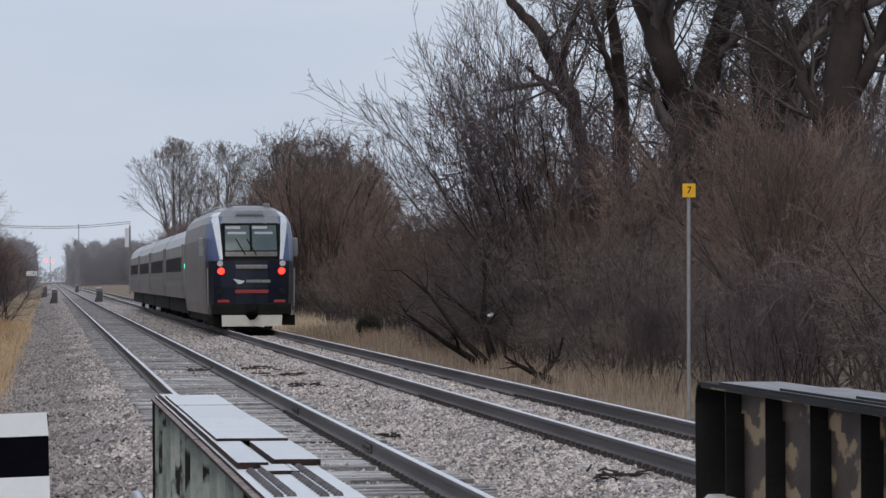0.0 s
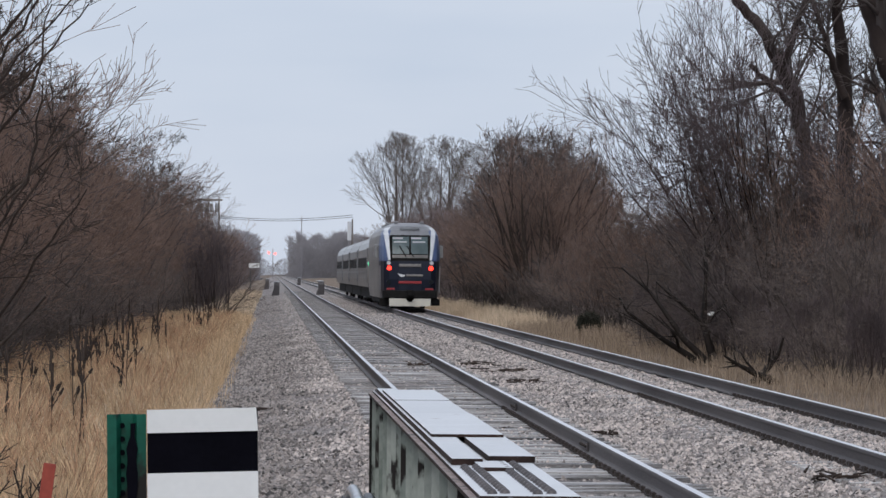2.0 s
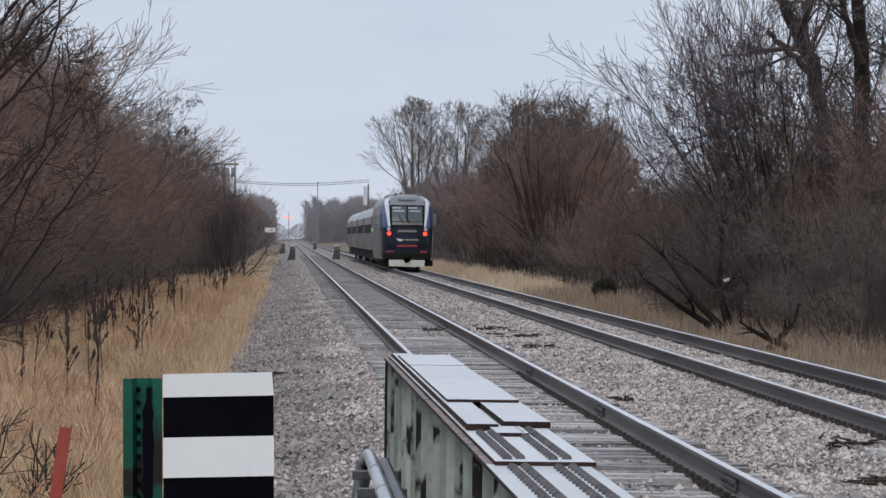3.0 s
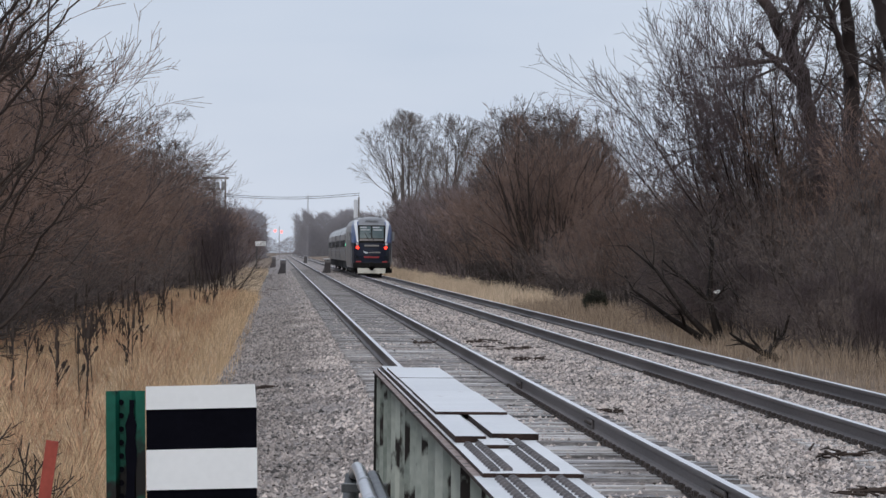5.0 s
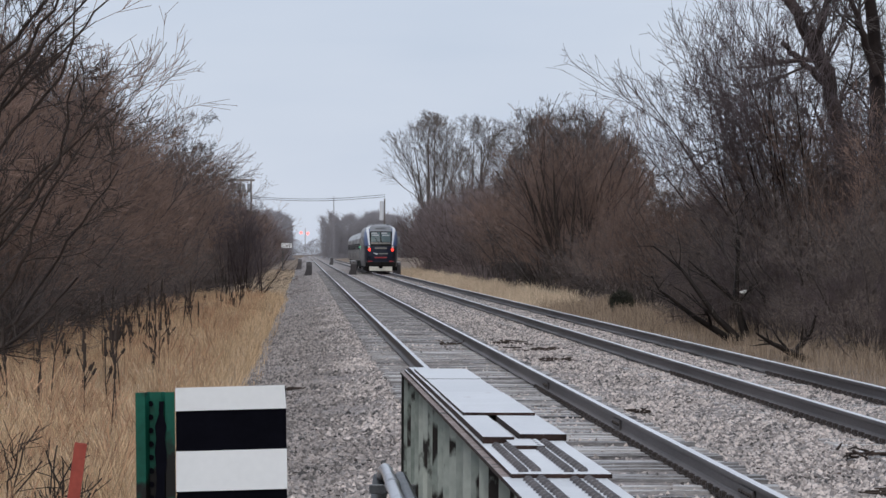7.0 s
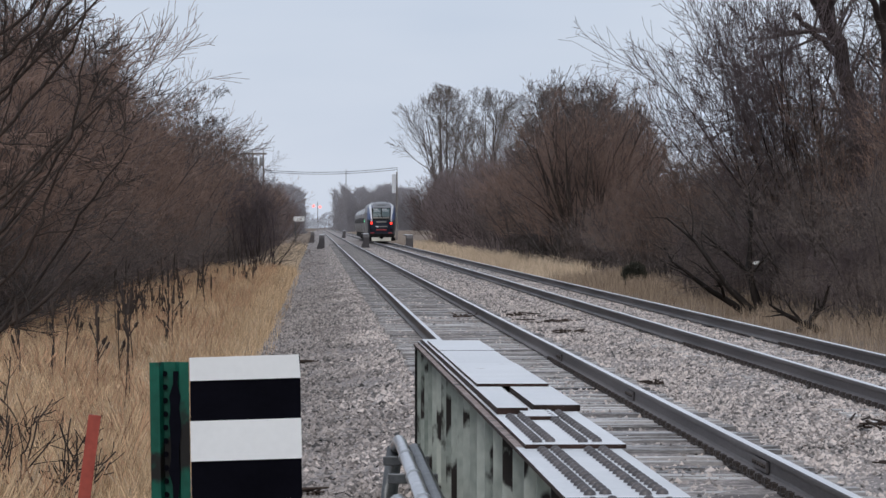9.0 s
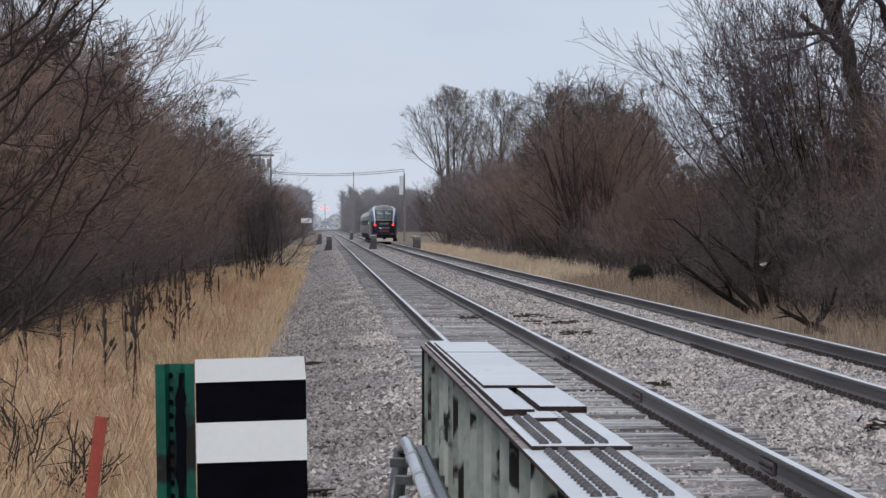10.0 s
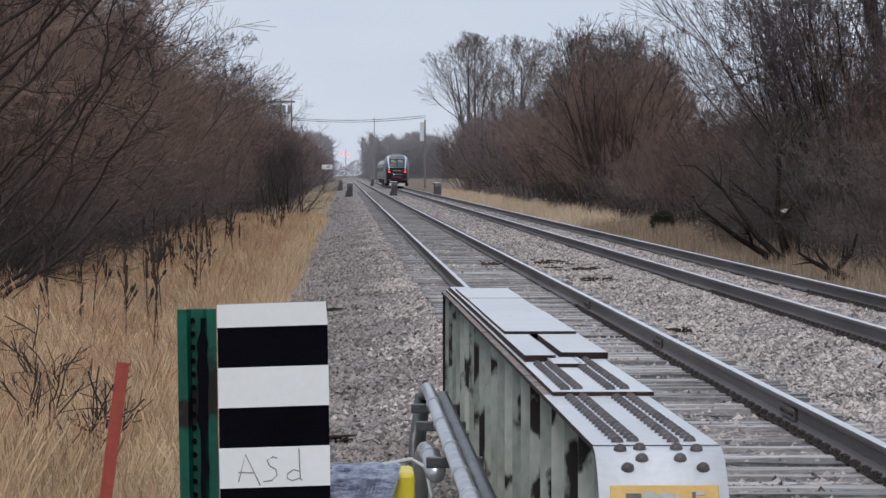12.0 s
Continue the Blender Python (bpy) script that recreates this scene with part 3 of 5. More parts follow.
def make_woods():
    rng = random.Random(11)
    red = [make_plant("shrub", 20 + k, "leafless red-brown multi-stemmed shrub in dry grass", "shrub", 18, FAN, 6.0, 0.06, (M_BARK, M_TWIG_RED), 0.75, 1.0, 0.0045, stand_on(-7.5 - 1.5 * k, 90 + 14 * k), limbs=M_TWIG_DARK) for k in range(3)]
    grey = [make_plant("shrub", 40 + k, "leafless grey-brown tangled shrub at the wood's edge", "shrub", 16, THICKET, 4.2, 0.045, (M_BARK, M_TWIG_GREY), 1.0, 1.3, 0.0045, stand_on(13.0 + 1.2 * k, 100 + 12 * k), limbs=M_TWIG_DARK) for k in range(3)]
    dark = [make_plant("tree", 60 + k, "bare dark small tree with a rounded dense crown", "tree", 2, TREE, 9.0, 0.16, (M_BARK, M_TWIG_DARK), 0.3, 0.6, 0.0075, stand_on(16.0 + 2 * k, 235 + 16 * k), min_lean=0.05) for k in range(2)]
    pale = [make_plant("tree", 80 + k, "tall bare pale-grey cottonwood with upswept limbs", "tree", 5, TALL[:4], 17.5, 0.24, (M_TWIG_PALE, M_TWIG_PALE), 0.3, 0.3, 0.012, stand_on(13.6 + 5.5 * k, 445 + 12 * k), min_lean=0.05, crown=(10.5, 6.4, 7.2), limbs=M_TWIG_PALE) for k in range(2)]
    fan = [make_plant("large_shrub", 90 + k, "large leafless willow shrub with fanning upright stems", "shrub", 20, FAN, 6.8, 0.06, (M_BARK, M_TWIG_GREY), 0.66, 1.2, 0.0045, stand_on(20.4 + 1.2 * k, 112 - 7 * k)) for k in range(2)]
    # far shrubs whose twig colour carries painted haze
    lilac = [make_plant("shrub", 30 + k, "leafless shrub far along the line, haze put into its lilac-grey", "shrub", 16, FAN, 6.2, 0.06, (M_TWIG_HAZED, M_TWIG_HAZED), 0.75, 1.0, 0.008, stand_on(14.0 + 1.5 * k, 330 + 24 * k)) for k in range(2)]
    vase = make_plant("large_shrub", 96, "red-brown shrub with thick dark stems spreading like a vase", "shrub", 13, FAN, 7.6, 0.15, (M_WEED, M_TWIG_RED), 0.62, 0.7, 0.006, stand_on(12.9, 196), min_lean=0.12)
    dome = [make_plant("tree", 70 + k, "bare dark tree with a broad domed crown", "tree", 14, TREE[:4], 11.5, 0.15, (M_BARK, M_TWIG_DARK), 0.8, 0.7, 0.0105, stand_on(15.2 + 0.9 * k, 236 + 10 * k), min_lean=0.1, crown=(6.6, 4.7 - 0.5 * k, 5.1 - 0.4 * k)) for k in range(2)]
    plum = [make_plant("large_shrub", 98, "large plum-brown willow shrub leaning over the track side", "shrub", 26, FAN, 8.3, 0.045, (M_LIMB, M_TWIG_PLUM), 0.40, 1.3, 0.0058, stand_on(14.1, 112), aim_x=-0.36, limbs=M_TWIG_PLUM), make_plant("large_shrub", 99, "large plum-brown willow shrub with upright fanning stems", "shrub", 18, FAN, 5.6, 0.045, (M_LIMB, M_TWIG_PLUM), 0.5, 1.6, 0.0058, stand_on(15.9, 109), aim_x=-0.1, limbs=M_TWIG_PLUM)]
    groups = dict(lilac="lilac shrubs", dome="domed trees", red="red-brown shrubs", grey="grey shrubs", dark="dark trees", pale="pale trees", fan="willow shrubs", plum="plum willows")
    for key, obs in (("red", red), ("grey", grey), ("dark", dark), ("pale", pale), ("fan", fan), ("dome", dome), ("lilac", lilac), ("plum", plum)):
        for ob in obs:
            tagged(ob, group=groups[key])

    def put(kind, x, y, lo, hi):
        scaled_copy(rng.choice(kind), x, y, rng.uniform(0, 360), rng.uniform(lo, hi))

    # west side: shrubs by the grass, trees behind
    y = 66
    while y < 190:
        put(red if rng.random() < 0.65 else grey, -6.6 + rng.uniform(-0.7, 0.5), y, 0.62, 0.85)
        put(grey, -6.2 + rng.uniform(-0.8, 0.6), y + 2.5, 0.55, 0.8)
        put(red if y > 110 or rng.random() < 0.5 else fan, -9.0 + rng.uniform(-0.8, 0.8), y + 1.5, 1.0, 1.3)
        if rng.random() < 0.9:
            put(dark, -10.4 + rng.uniform(-1, 1), y + 3, 0.9, 1.12)
        y += 6.5
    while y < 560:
        # past this distance shrubs get the haze-coloured twigs
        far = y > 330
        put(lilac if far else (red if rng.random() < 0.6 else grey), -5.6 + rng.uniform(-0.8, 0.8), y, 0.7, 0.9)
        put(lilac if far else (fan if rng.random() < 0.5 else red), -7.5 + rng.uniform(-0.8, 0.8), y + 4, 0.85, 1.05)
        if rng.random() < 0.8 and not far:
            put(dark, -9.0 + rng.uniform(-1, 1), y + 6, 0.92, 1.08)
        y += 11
    put(plum[1:], -3.0, 182, 0.72, 0.72)
    put(grey, -3.1, 184, 0.7, 0.7)
    # east side: low tangle, willow fans, dark trees and tall pale ones behind
    y = 58
    while y < 200:
        put(grey if rng.random() < 0.7 else red, 13.2 + rng.uniform(-0.5, 0.8), y, 0.6, 0.8)
        put(red if rng.random() < 0.45 else grey, 14.8 + rng.uniform(-0.8, 0.8), y + 2, 0.65, 0.9)
        put(fan if rng.random() < 0.6 else red, 16.8 + rng.uniform(-1, 1), y + 3, 0.5, 0.66)
        y += 7.5
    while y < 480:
        # farther shrubs here get the haze-coloured twigs too
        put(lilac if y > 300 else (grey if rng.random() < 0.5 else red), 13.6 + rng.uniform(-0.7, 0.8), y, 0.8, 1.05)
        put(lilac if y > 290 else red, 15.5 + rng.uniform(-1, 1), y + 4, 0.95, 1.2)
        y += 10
    put(red, 13.4, 203, 1.25, 1.25)
    for x, yy, s in ((18.6, 262, 0.95),):
        put(dome, x, yy, s, s)
    put(red, 14.2, 206, 1.2, 1.2)
    small = [(5, 0.14, 0.03, 5, 42, 0.5), (4, 0.15, 0.03, 3, 42, 0.5), (3, 0.14, 0, 0, 0, 0)]
    make_plant("shrub", 140, "small thin bare bush beside the stake", "shrub", 9, small, 1.35, 0.013, (M_WEED, M_WEED), 0.8, 0.3, 0.004, stand_on(-1.8, 28.5), limbs=M_WEED)
    make_plant("shrub", 141, "small thin bare bush in the grass", "shrub", 6, small, 1.25, 0.012, (M_WEED, M_WEED), 0.7, 0.3, 0.004, stand_on(-2.7, 36), limbs=M_WEED)
    for x, yy, s in ((24.5, 450, 0.95),):
        put(pale, x, yy, s, s)
    for x, yy, s in ((21.8, 118, 1.35), (23.4, 110, 1.3), (20.2, 124, 1.35), (18.0, 128, 1.25)):
        put(dark, x, yy, s, s)
    for x, yy, s in ((22.0, 104, 0.8),):
        put(fan, x, yy, s, s)
    for x, yy, s in ((14.6, 111, 0.9), (16.0, 112, 1.0), (17.3, 105, 1.0), (18.6, 103, 1.0), (19.6, 96, 0.95), (15.4, 104, 0.85)):
        put(plum[1:] if x > 16.5 else red, x, yy, s, s)
    y = 60
    while y < 128:
        put(plum[1:] if rng.random() < 0.5 else grey, 12.0 + rng.uniform(-0.7, 0.5), y, 0.26, 0.46)
        y += 3.6
    # old trees at the east edge
    bough = [(5, 0.14, 0.05, 7, 42, 0.55), (3, 0.16, 0.04, 5, 42, 0.55), (2, 0.18, 0.02, 3, 42, 0.6), (1, 0.15, 0, 0, 0, 0)]
    old = "big bare old tree with dark heavy forked limbs"
    old_tree(120, 15.7, 117, [[(15.9, -0.6, 0.34), (15.75, 3.2, 0.29), (15.6, 4.5, 0.26), (15.35, 5.7, 0.23), (15.15, 6.9, 0.21), (14.6, 7.9, 0.19), (14.0, 9.0, 0.16), (13.3, 9.8, 0.14), (12.4, 12.0, 0.08)], [(15.15, 6.5, 0.12), (14.5, 7.1, 0.1), (13.7, 7.8, 0.07)], [(14.7, 7.8, 0.12), (15.4, 10, 0.08), (15.7, 13, 0.04)]], old, M_TWIG_DARK, bough, 4, 2.4, 0.0065, M_LIMB)
    old_tree(121, 16.8, 119, [[(16.8, -0.6, 0.3), (16.8, 5.0, 0.25), (16.85, 7.4, 0.22), (16.6, 9.0, 0.18), (16.3, 12, 0.1)], [(16.8, 7.0, 0.13), (16.1, 8.6, 0.09), (15.6, 10.4, 0.05)]], old, M_TWIG_DARK, bough, 8, 2.8, 0.0068, M_LIMB)
    old_tree(122, 17.5, 110, [[(17.5, -0.6, 0.72), (17.4, 4.3, 0.62), (17.4, 6.4, 0.54)], [(17.3, 6.0, 0.42), (16.6, 7.8, 0.38), (16.1, 9.3, 0.33), (15.5, 12.5, 0.2)], [(17.5, 6.0, 0.36), (18.0, 7.6, 0.32), (18.5, 9.3, 0.27), (19.0, 12, 0.15)]], old, M_TWIG_DARK, bough, 8, 3.0, 0.0072, M_LIMB)
    old_tree(123, 19.4, 108, [[(19.4, -0.6, 0.64), (19.3, 4.0, 0.58), (19.3, 6.4, 0.52)], [(19.3, 6.0, 0.4), (19.0, 8.3, 0.36), (18.5, 9.7, 0.3), (17.9, 12.5, 0.18)], [(19.3, 6.2, 0.34), (20.0, 7.9, 0.3), (21.0, 9.5, 0.24), (21.9, 11.5, 0.15)], [(19.3, 5.6, 0.2), (20.2, 6.6, 0.16), (20.8, 7.9, 0.1)]], old, M_TWIG_DARK, bough, 8, 3.0, 0.0072, M_LIMB)
    old_tree(124, 19.7, 100, [[(19.7, -0.6, 0.56), (19.6, 6.5, 0.46), (19.9, 8.7, 0.38), (20.2, 12, 0.2)], [(19.6, 5.6, 0.22), (20.5, 7.4, 0.18), (21.5, 10, 0.1)], [(19.6, 4.6, 0.2), (18.8, 6.3, 0.15), (18.3, 8.2, 0.1)]], old, M_TWIG_DARK, bough, 8, 3.0, 0.0072, M_LIMB)
    # leaning tree west of the grass, whose boughs reach over it
    reach = [(5, 0.12, 0.05, 5, 34, 0.5), (4, 0.12, 0.04, 4, 36, 0.5), (3, 0.12, 0.02, 0, 0, 0)]
    arms = random.Random(5)
    boughs = [[(-6.9, -0.8, 0.16), (-6.8, 2.5, 0.13), (-6.6, 6.5, 0.08)]]
    for k in range(12):
        z = -1.2 + 0.5 * k
        lift = arms.uniform(0.7, 1.1)
        boughs.append([(-6.8, z, 0.04), (-5.5, z + 0.9 * lift, 0.034), (-4.5 + arms.uniform(-0.2, 0.2), z + 1.8 * lift, 0.027), (-3.7 + arms.uniform(-0.2, 0.2), z + 3.0 * lift, 0.02), (-3.1 + arms.uniform(-0.3, 0.4), z + 4.3 * lift, 0.01)])
    boughs.append([(-6.8, 0.1, 0.05), (-5.0, -0.1, 0.04), (-4.2, 0.4, 0.03), (-3.3, 1.3, 0.015)])
    old_tree(130, -6.9, 60, boughs, "bare leaning tree with many long thin reaching boughs", M_WEED, reach, 7, 1.5, 0.0055, M_WEED)


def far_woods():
    """Distant woods that close the line's end, with haze put into their colour."""
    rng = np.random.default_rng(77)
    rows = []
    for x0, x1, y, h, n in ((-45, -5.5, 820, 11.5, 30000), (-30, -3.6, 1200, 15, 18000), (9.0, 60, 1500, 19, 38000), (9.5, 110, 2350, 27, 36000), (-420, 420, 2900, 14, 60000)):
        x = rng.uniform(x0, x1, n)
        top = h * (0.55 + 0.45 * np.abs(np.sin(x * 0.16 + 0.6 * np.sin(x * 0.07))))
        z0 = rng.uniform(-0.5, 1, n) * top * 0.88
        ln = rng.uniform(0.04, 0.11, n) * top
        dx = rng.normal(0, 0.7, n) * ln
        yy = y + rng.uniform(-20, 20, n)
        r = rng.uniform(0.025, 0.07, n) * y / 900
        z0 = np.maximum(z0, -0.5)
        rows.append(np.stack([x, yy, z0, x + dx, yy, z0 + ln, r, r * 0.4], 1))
    ob = new("far_woods", bars_mesh("far_woods", np.concatenate(rows), M_FAR_HAZED))
    tagged(ob, "distant leafless woods, winter mist put into their grey", "woods", kind="stuff")


def grass_field(name, seed, n, area, tall, mat, label, gamma=1.6, clump=0.35):
    """Dry blades in clumps; area gives x0, x1, y0, y1."""
    rng = np.random.default_rng(seed)
    x0, x1, y0, y1 = area
    y = y0 + (y1 - y0) * rng.random(n) ** gamma
    x = rng.uniform(x0, x1, n)
    cx, cy = np.round(x / clump) * clump, np.round(y / (clump * 2)) * clump * 2
    x += 0.55 * (cx - x) * rng.random(n)
    y += 0.4 * (cy - y) * rng.random(n)
    patch = 0.5 + 0.5 * np.sin(cx * 3.1 + 1.7 * np.sin(cy * 0.9)) * np.cos(cy * 0.7 + cx)
    keep = rng.random(n) < 0.15 + 0.95 * patch
    edge = np.minimum(x - x0, x1 - x) / 0.8
    keep &= rng.random(n) < np.clip(edge, 0.06, 1)
    keep &= ((x + 1.95) / 0.55) ** 2 + ((y - 30.5) / 3.0) ** 2 > rng.uniform(0.5, 1.1, n)
    x, y, patch = x[keep], y[keep], patch[keep]
    n = len(x)
    z = np.interp(x, [-40, -8, -3, -1, 9, 12, 20, 60], [-0.3, -0.75, -0.62, -0.60, -0.62, -0.48, -0.2, 0.3]) + 0.0004 * np.maximum(0, y - 40) - 0.05
    swell = 0.5 + 0.5 * np.sin(x * 1.3 + 0.35 * y + 2 * np.sin(y * 0.21)) * np.cos(y * 0.27 - 0.8 * x)
    h = tall * rng.uniform(0.3, 1.05, n) * (0.35 + 0.5 * patch + 0.5 * swell)
    w = rng.uniform(0.0008, 0.0022, n) * (1 + y / 50)
    a = rng.uniform(0, 6.28, n)
    lean = rng.normal(0, 0.18, (n, 2)) * h[:, None]
    wx, wy = np.cos(a) * w, np.sin(a) * w * 0.5
    mid = 0.55
    v = np.stack([
        np.stack([x - wx, y - wy, z], 1), np.stack([x + wx, y + wy, z], 1),
        np.stack([x + lean[:, 0] * 0.35 + wx * 0.8, y + lean[:, 1] * 0.35, z + h * mid], 1), np.stack([x + lean[:, 0] * 0.35 - wx * 0.8, y + lean[:, 1] * 0.35, z + h * mid], 1),
        np.stack([x + lean[:, 0] + wx * 0.3, y + lean[:, 1], z + h * 0.97], 1), np.stack([x + lean[:, 0] - wx * 0.3, y + lean[:, 1], z + h], 1)], 1)
    f = np.array([(0, 1, 2, 3), (3, 2, 4, 5)])[None] + 6 * np.arange(n)[:, None, None]
    ob = new(name, fast_mesh(name, v.reshape(-1, 3), f.reshape(-1, 4), mat))
    tagged(ob, label, "grass", kind="stuff")


# ---- the bridge ----
def make_left_girder():
    g = thing("bridge_girder", "grey-green riveted plate girder with peeling paint, wet sky sheen in its plates' colour", "bridge girder", "bridge girders", at=pose(1.0, 18.5, 0, 0, 0, 0.25) @ Matrix.Translation((-1.0, -18.5, 0)))
    far, near, top = 31.1, 13.35, 0.765
    xl, xr, xc = 0.79, 1.21, 1.0
    # web and edge angles
    part("web", box(xc - 0.012, xc + 0.012, near + 0.1, far, -0.7, top - 0.03), M_GIRDER, g, "web plate with peeling grey-green paint and rust")
    part("flange_angle", prism([(xc - 0.17, top - 0.02), (xc - 0.17, top - 0.036), (xc - 0.03, top - 0.036), (xc - 0.03, top - 0.17), (xc - 0.012, top - 0.17), (xc - 0.012, top - 0.02)], "y", near + 0.3, far), M_GIRDER, g)
    part("flange_angle", prism([(xc + 0.17, top - 0.02), (xc + 0.17, top - 0.036), (xc + 0.03, top - 0.036), (xc + 0.03, top - 0.17), (xc + 0.012, top - 0.17), (xc + 0.012, top - 0.02)], "y", near + 0.3, far), M_GIRDER, g)

    # top faces default to the paint with sky sheen in its colour
    def plate(name, x0, x1, y0, y1, z0, z1, label="", face=M_FLANGE_SHEEN):
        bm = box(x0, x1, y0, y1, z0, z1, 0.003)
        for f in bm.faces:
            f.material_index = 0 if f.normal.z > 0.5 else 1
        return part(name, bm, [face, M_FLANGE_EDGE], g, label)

    plate("flange_plate", xl, xr, near, 16.4, top - 0.02, top, "wet grey flange plate with sky sheen in its colour and rusted edges")
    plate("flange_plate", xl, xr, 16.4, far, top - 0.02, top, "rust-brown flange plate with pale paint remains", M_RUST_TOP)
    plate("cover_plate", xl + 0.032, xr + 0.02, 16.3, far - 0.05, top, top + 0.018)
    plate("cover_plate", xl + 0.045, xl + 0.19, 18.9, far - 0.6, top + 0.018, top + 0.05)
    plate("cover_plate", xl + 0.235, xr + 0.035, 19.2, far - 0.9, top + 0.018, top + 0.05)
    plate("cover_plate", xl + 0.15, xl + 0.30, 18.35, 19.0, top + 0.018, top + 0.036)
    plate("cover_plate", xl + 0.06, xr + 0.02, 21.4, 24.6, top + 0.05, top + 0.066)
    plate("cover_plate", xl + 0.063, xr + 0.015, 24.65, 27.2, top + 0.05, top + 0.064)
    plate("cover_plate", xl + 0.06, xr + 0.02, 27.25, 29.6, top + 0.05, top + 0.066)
    # rivets on the bare flange
    bm = bmesh.new()
    bmesh.ops.create_uvsphere(bm, u_segments=10, v_segments=6, radius=0.0225)
    bmesh.ops.delete(bm, geom=[v for v in bm.verts if v.co.z < -0.002], context="VERTS")
    bm.transform(Matrix.Diagonal((1, 1, 0.95, 1)))
    rivet = bpy.data.meshes.new("rivet")
    bm.to_mesh(rivet)
    bm.free()
    rivet.materials.append(M_RIVET)
    rivet.polygons.foreach_set("use_smooth", np.ones(len(rivet.polygons), dtype=bool))
    for k, x in enumerate((xl + 0.09, xl + 0.145, xr - 0.145, xr - 0.085)):
        y = near + 0.12 + 0.045 * (k % 2)
        while y < 16.25:
            child("rivet", rivet, g, at=pose(x, y, top))
            y += 0.165
        y = 16.45 + 0.045 * (k % 2)
        while y < (19.0 if k > 1 else 18.7):
            child("rivet", rivet, g, at=pose(x, y, top + 0.018))
            y += 0.165
    for k, x in enumerate((xl + 0.06, xl + 0.12, xr - 0.12, xr - 0.06)):
        for j in range(9):
            child("rivet", rivet, g, at=pose(x, 29.9 + 0.12 * j, top + 0.018))
    # rounded end that turns the flange down
    r = 0.42
    outline = [(near - r * math.sin(a), top - 0.004 - r * (1 - math.cos(a))) for a in np.linspace(0, math.pi / 2, 12)] + [(near - r, -0.7)]
    verts, faces = [], []
    for y, z in outline:
        verts += [(xl, y, z), (xr, y, z)]
    inner = [(near - (r - 0.02) * math.sin(a), top - 0.024 - (r - 0.02) * (1 - math.cos(a))) for a in np.linspace(0, math.pi / 2, 12)] + [(near - r + 0.02, -0.7)]
    for y, z in inner:
        verts += [(xl, y, z), (xr, y, z)]
    n = len(outline)
    for i in range(n - 1):
        a, b = 2 * i, 2 * n + 2 * i
        faces += [(a, a + 1, a + 3, a + 2), (b + 1, b, b + 2, b + 3), (a, a + 2, b + 2, b), (a + 1, b + 1, b + 3, a + 3)]
    faces += [(0, 2 * n, 2 * n + 1, 1)]
    slots = []
    for i in range(n - 1):
        slots += [0, 1, 1, 1]
    # outer face has the same painted sky sheen, rims are rusted
    end = child("end_plate", mesh_of("end_plate", verts, faces, [M_FLANGE_SHEEN, M_FLANGE_EDGE], slots=slots + [1]), g, "curved end plate turned down at the girder's end")
    end.data.polygons.foreach_set("use_smooth", np.ones(len(end.data.polygons), dtype=bool))
    part("web", box(xc - 0.012, xc + 0.012, near - r + 0.03, near + 0.1, -0.7, 0.36), M_GIRDER, g)
    for dx, ang in ((0.085, 0.10), (0.15, 0.06), (0.27, 0.06), (0.335, 0.10), (0.15, 0.30), (0.275, 0.30), (0.10, 0.44), (0.345, 0.44)):
        a = 0.1 + ang
        child("rivet", rivet, end, at=pose(xl + dx, near - r * math.sin(a), top - 0.004 - r * (1 - math.cos(a)), math.degrees(a)))
    # number plate on the end: worn, unreadable marks
    a = 1.1
    m = pose(xc, near - (r + 0.004) * math.sin(a), top - 0.004 - r + (r + 0.004) * math.cos(a), 62)
    plate_ob = part("notice_plate", box(-0.175, 0.175, -0.2, 0.135, 0, 0.008, 0.003), M_YELLOW, g, "worn ochre-yellow metal plate with rubbed-off marks", at=m)
    for x0, x1, y0, y1, mt in ((-0.125, -0.075, 0.055, 0.105, M_RIVET), (-0.07, -0.03, 0.05, 0.11, M_GALV), (-0.025, 0.03, 0.05, 0.105, M_GALV), (0.035, 0.05, 0.05, 0.10, M_GALV), (0.035, 0.075, 0.05, 0.06, M_RIVET), (0.088, 0.10, 0.05, 0.11, M_RIVET), (0.088, 0.13, 0.05, 0.06, M_RIVET), (0.10, 0.13, 0.098, 0.11, M_GALV)):
        part("mark", box(x0, x1, y0, y1, 0.008, 0.0095), mt, plate_ob)
    # stiffeners on both faces
    bm = prism([(0, 0), (-0.175, 0), (-0.175, 0.016), (-0.016, 0.016), (-0.016, 0.11), (0, 0.11)], "z", -0.7, top - 0.04)
    stiff = bpy.data.meshes.new("stiffener")
    bm.to_mesh(stiff)
    bm.free()
    stiff.materials.append(M_GIRDER)
    y = near + 0.25
    while y < far - 0.2:
        child("stiffener", stiff, g, at=pose(xc - 0.013, y, 0))
        child("stiffener", stiff, g, at=pose(xc + 0.013, y + 0.09, 0, 0, 0, 180))
        y += 0.86
    part("end_angle", box(xl + 0.01, xc - 0.012, far - 0.02, far, -0.7, top - 0.02), M_BLACK_STEEL, g)
    return g


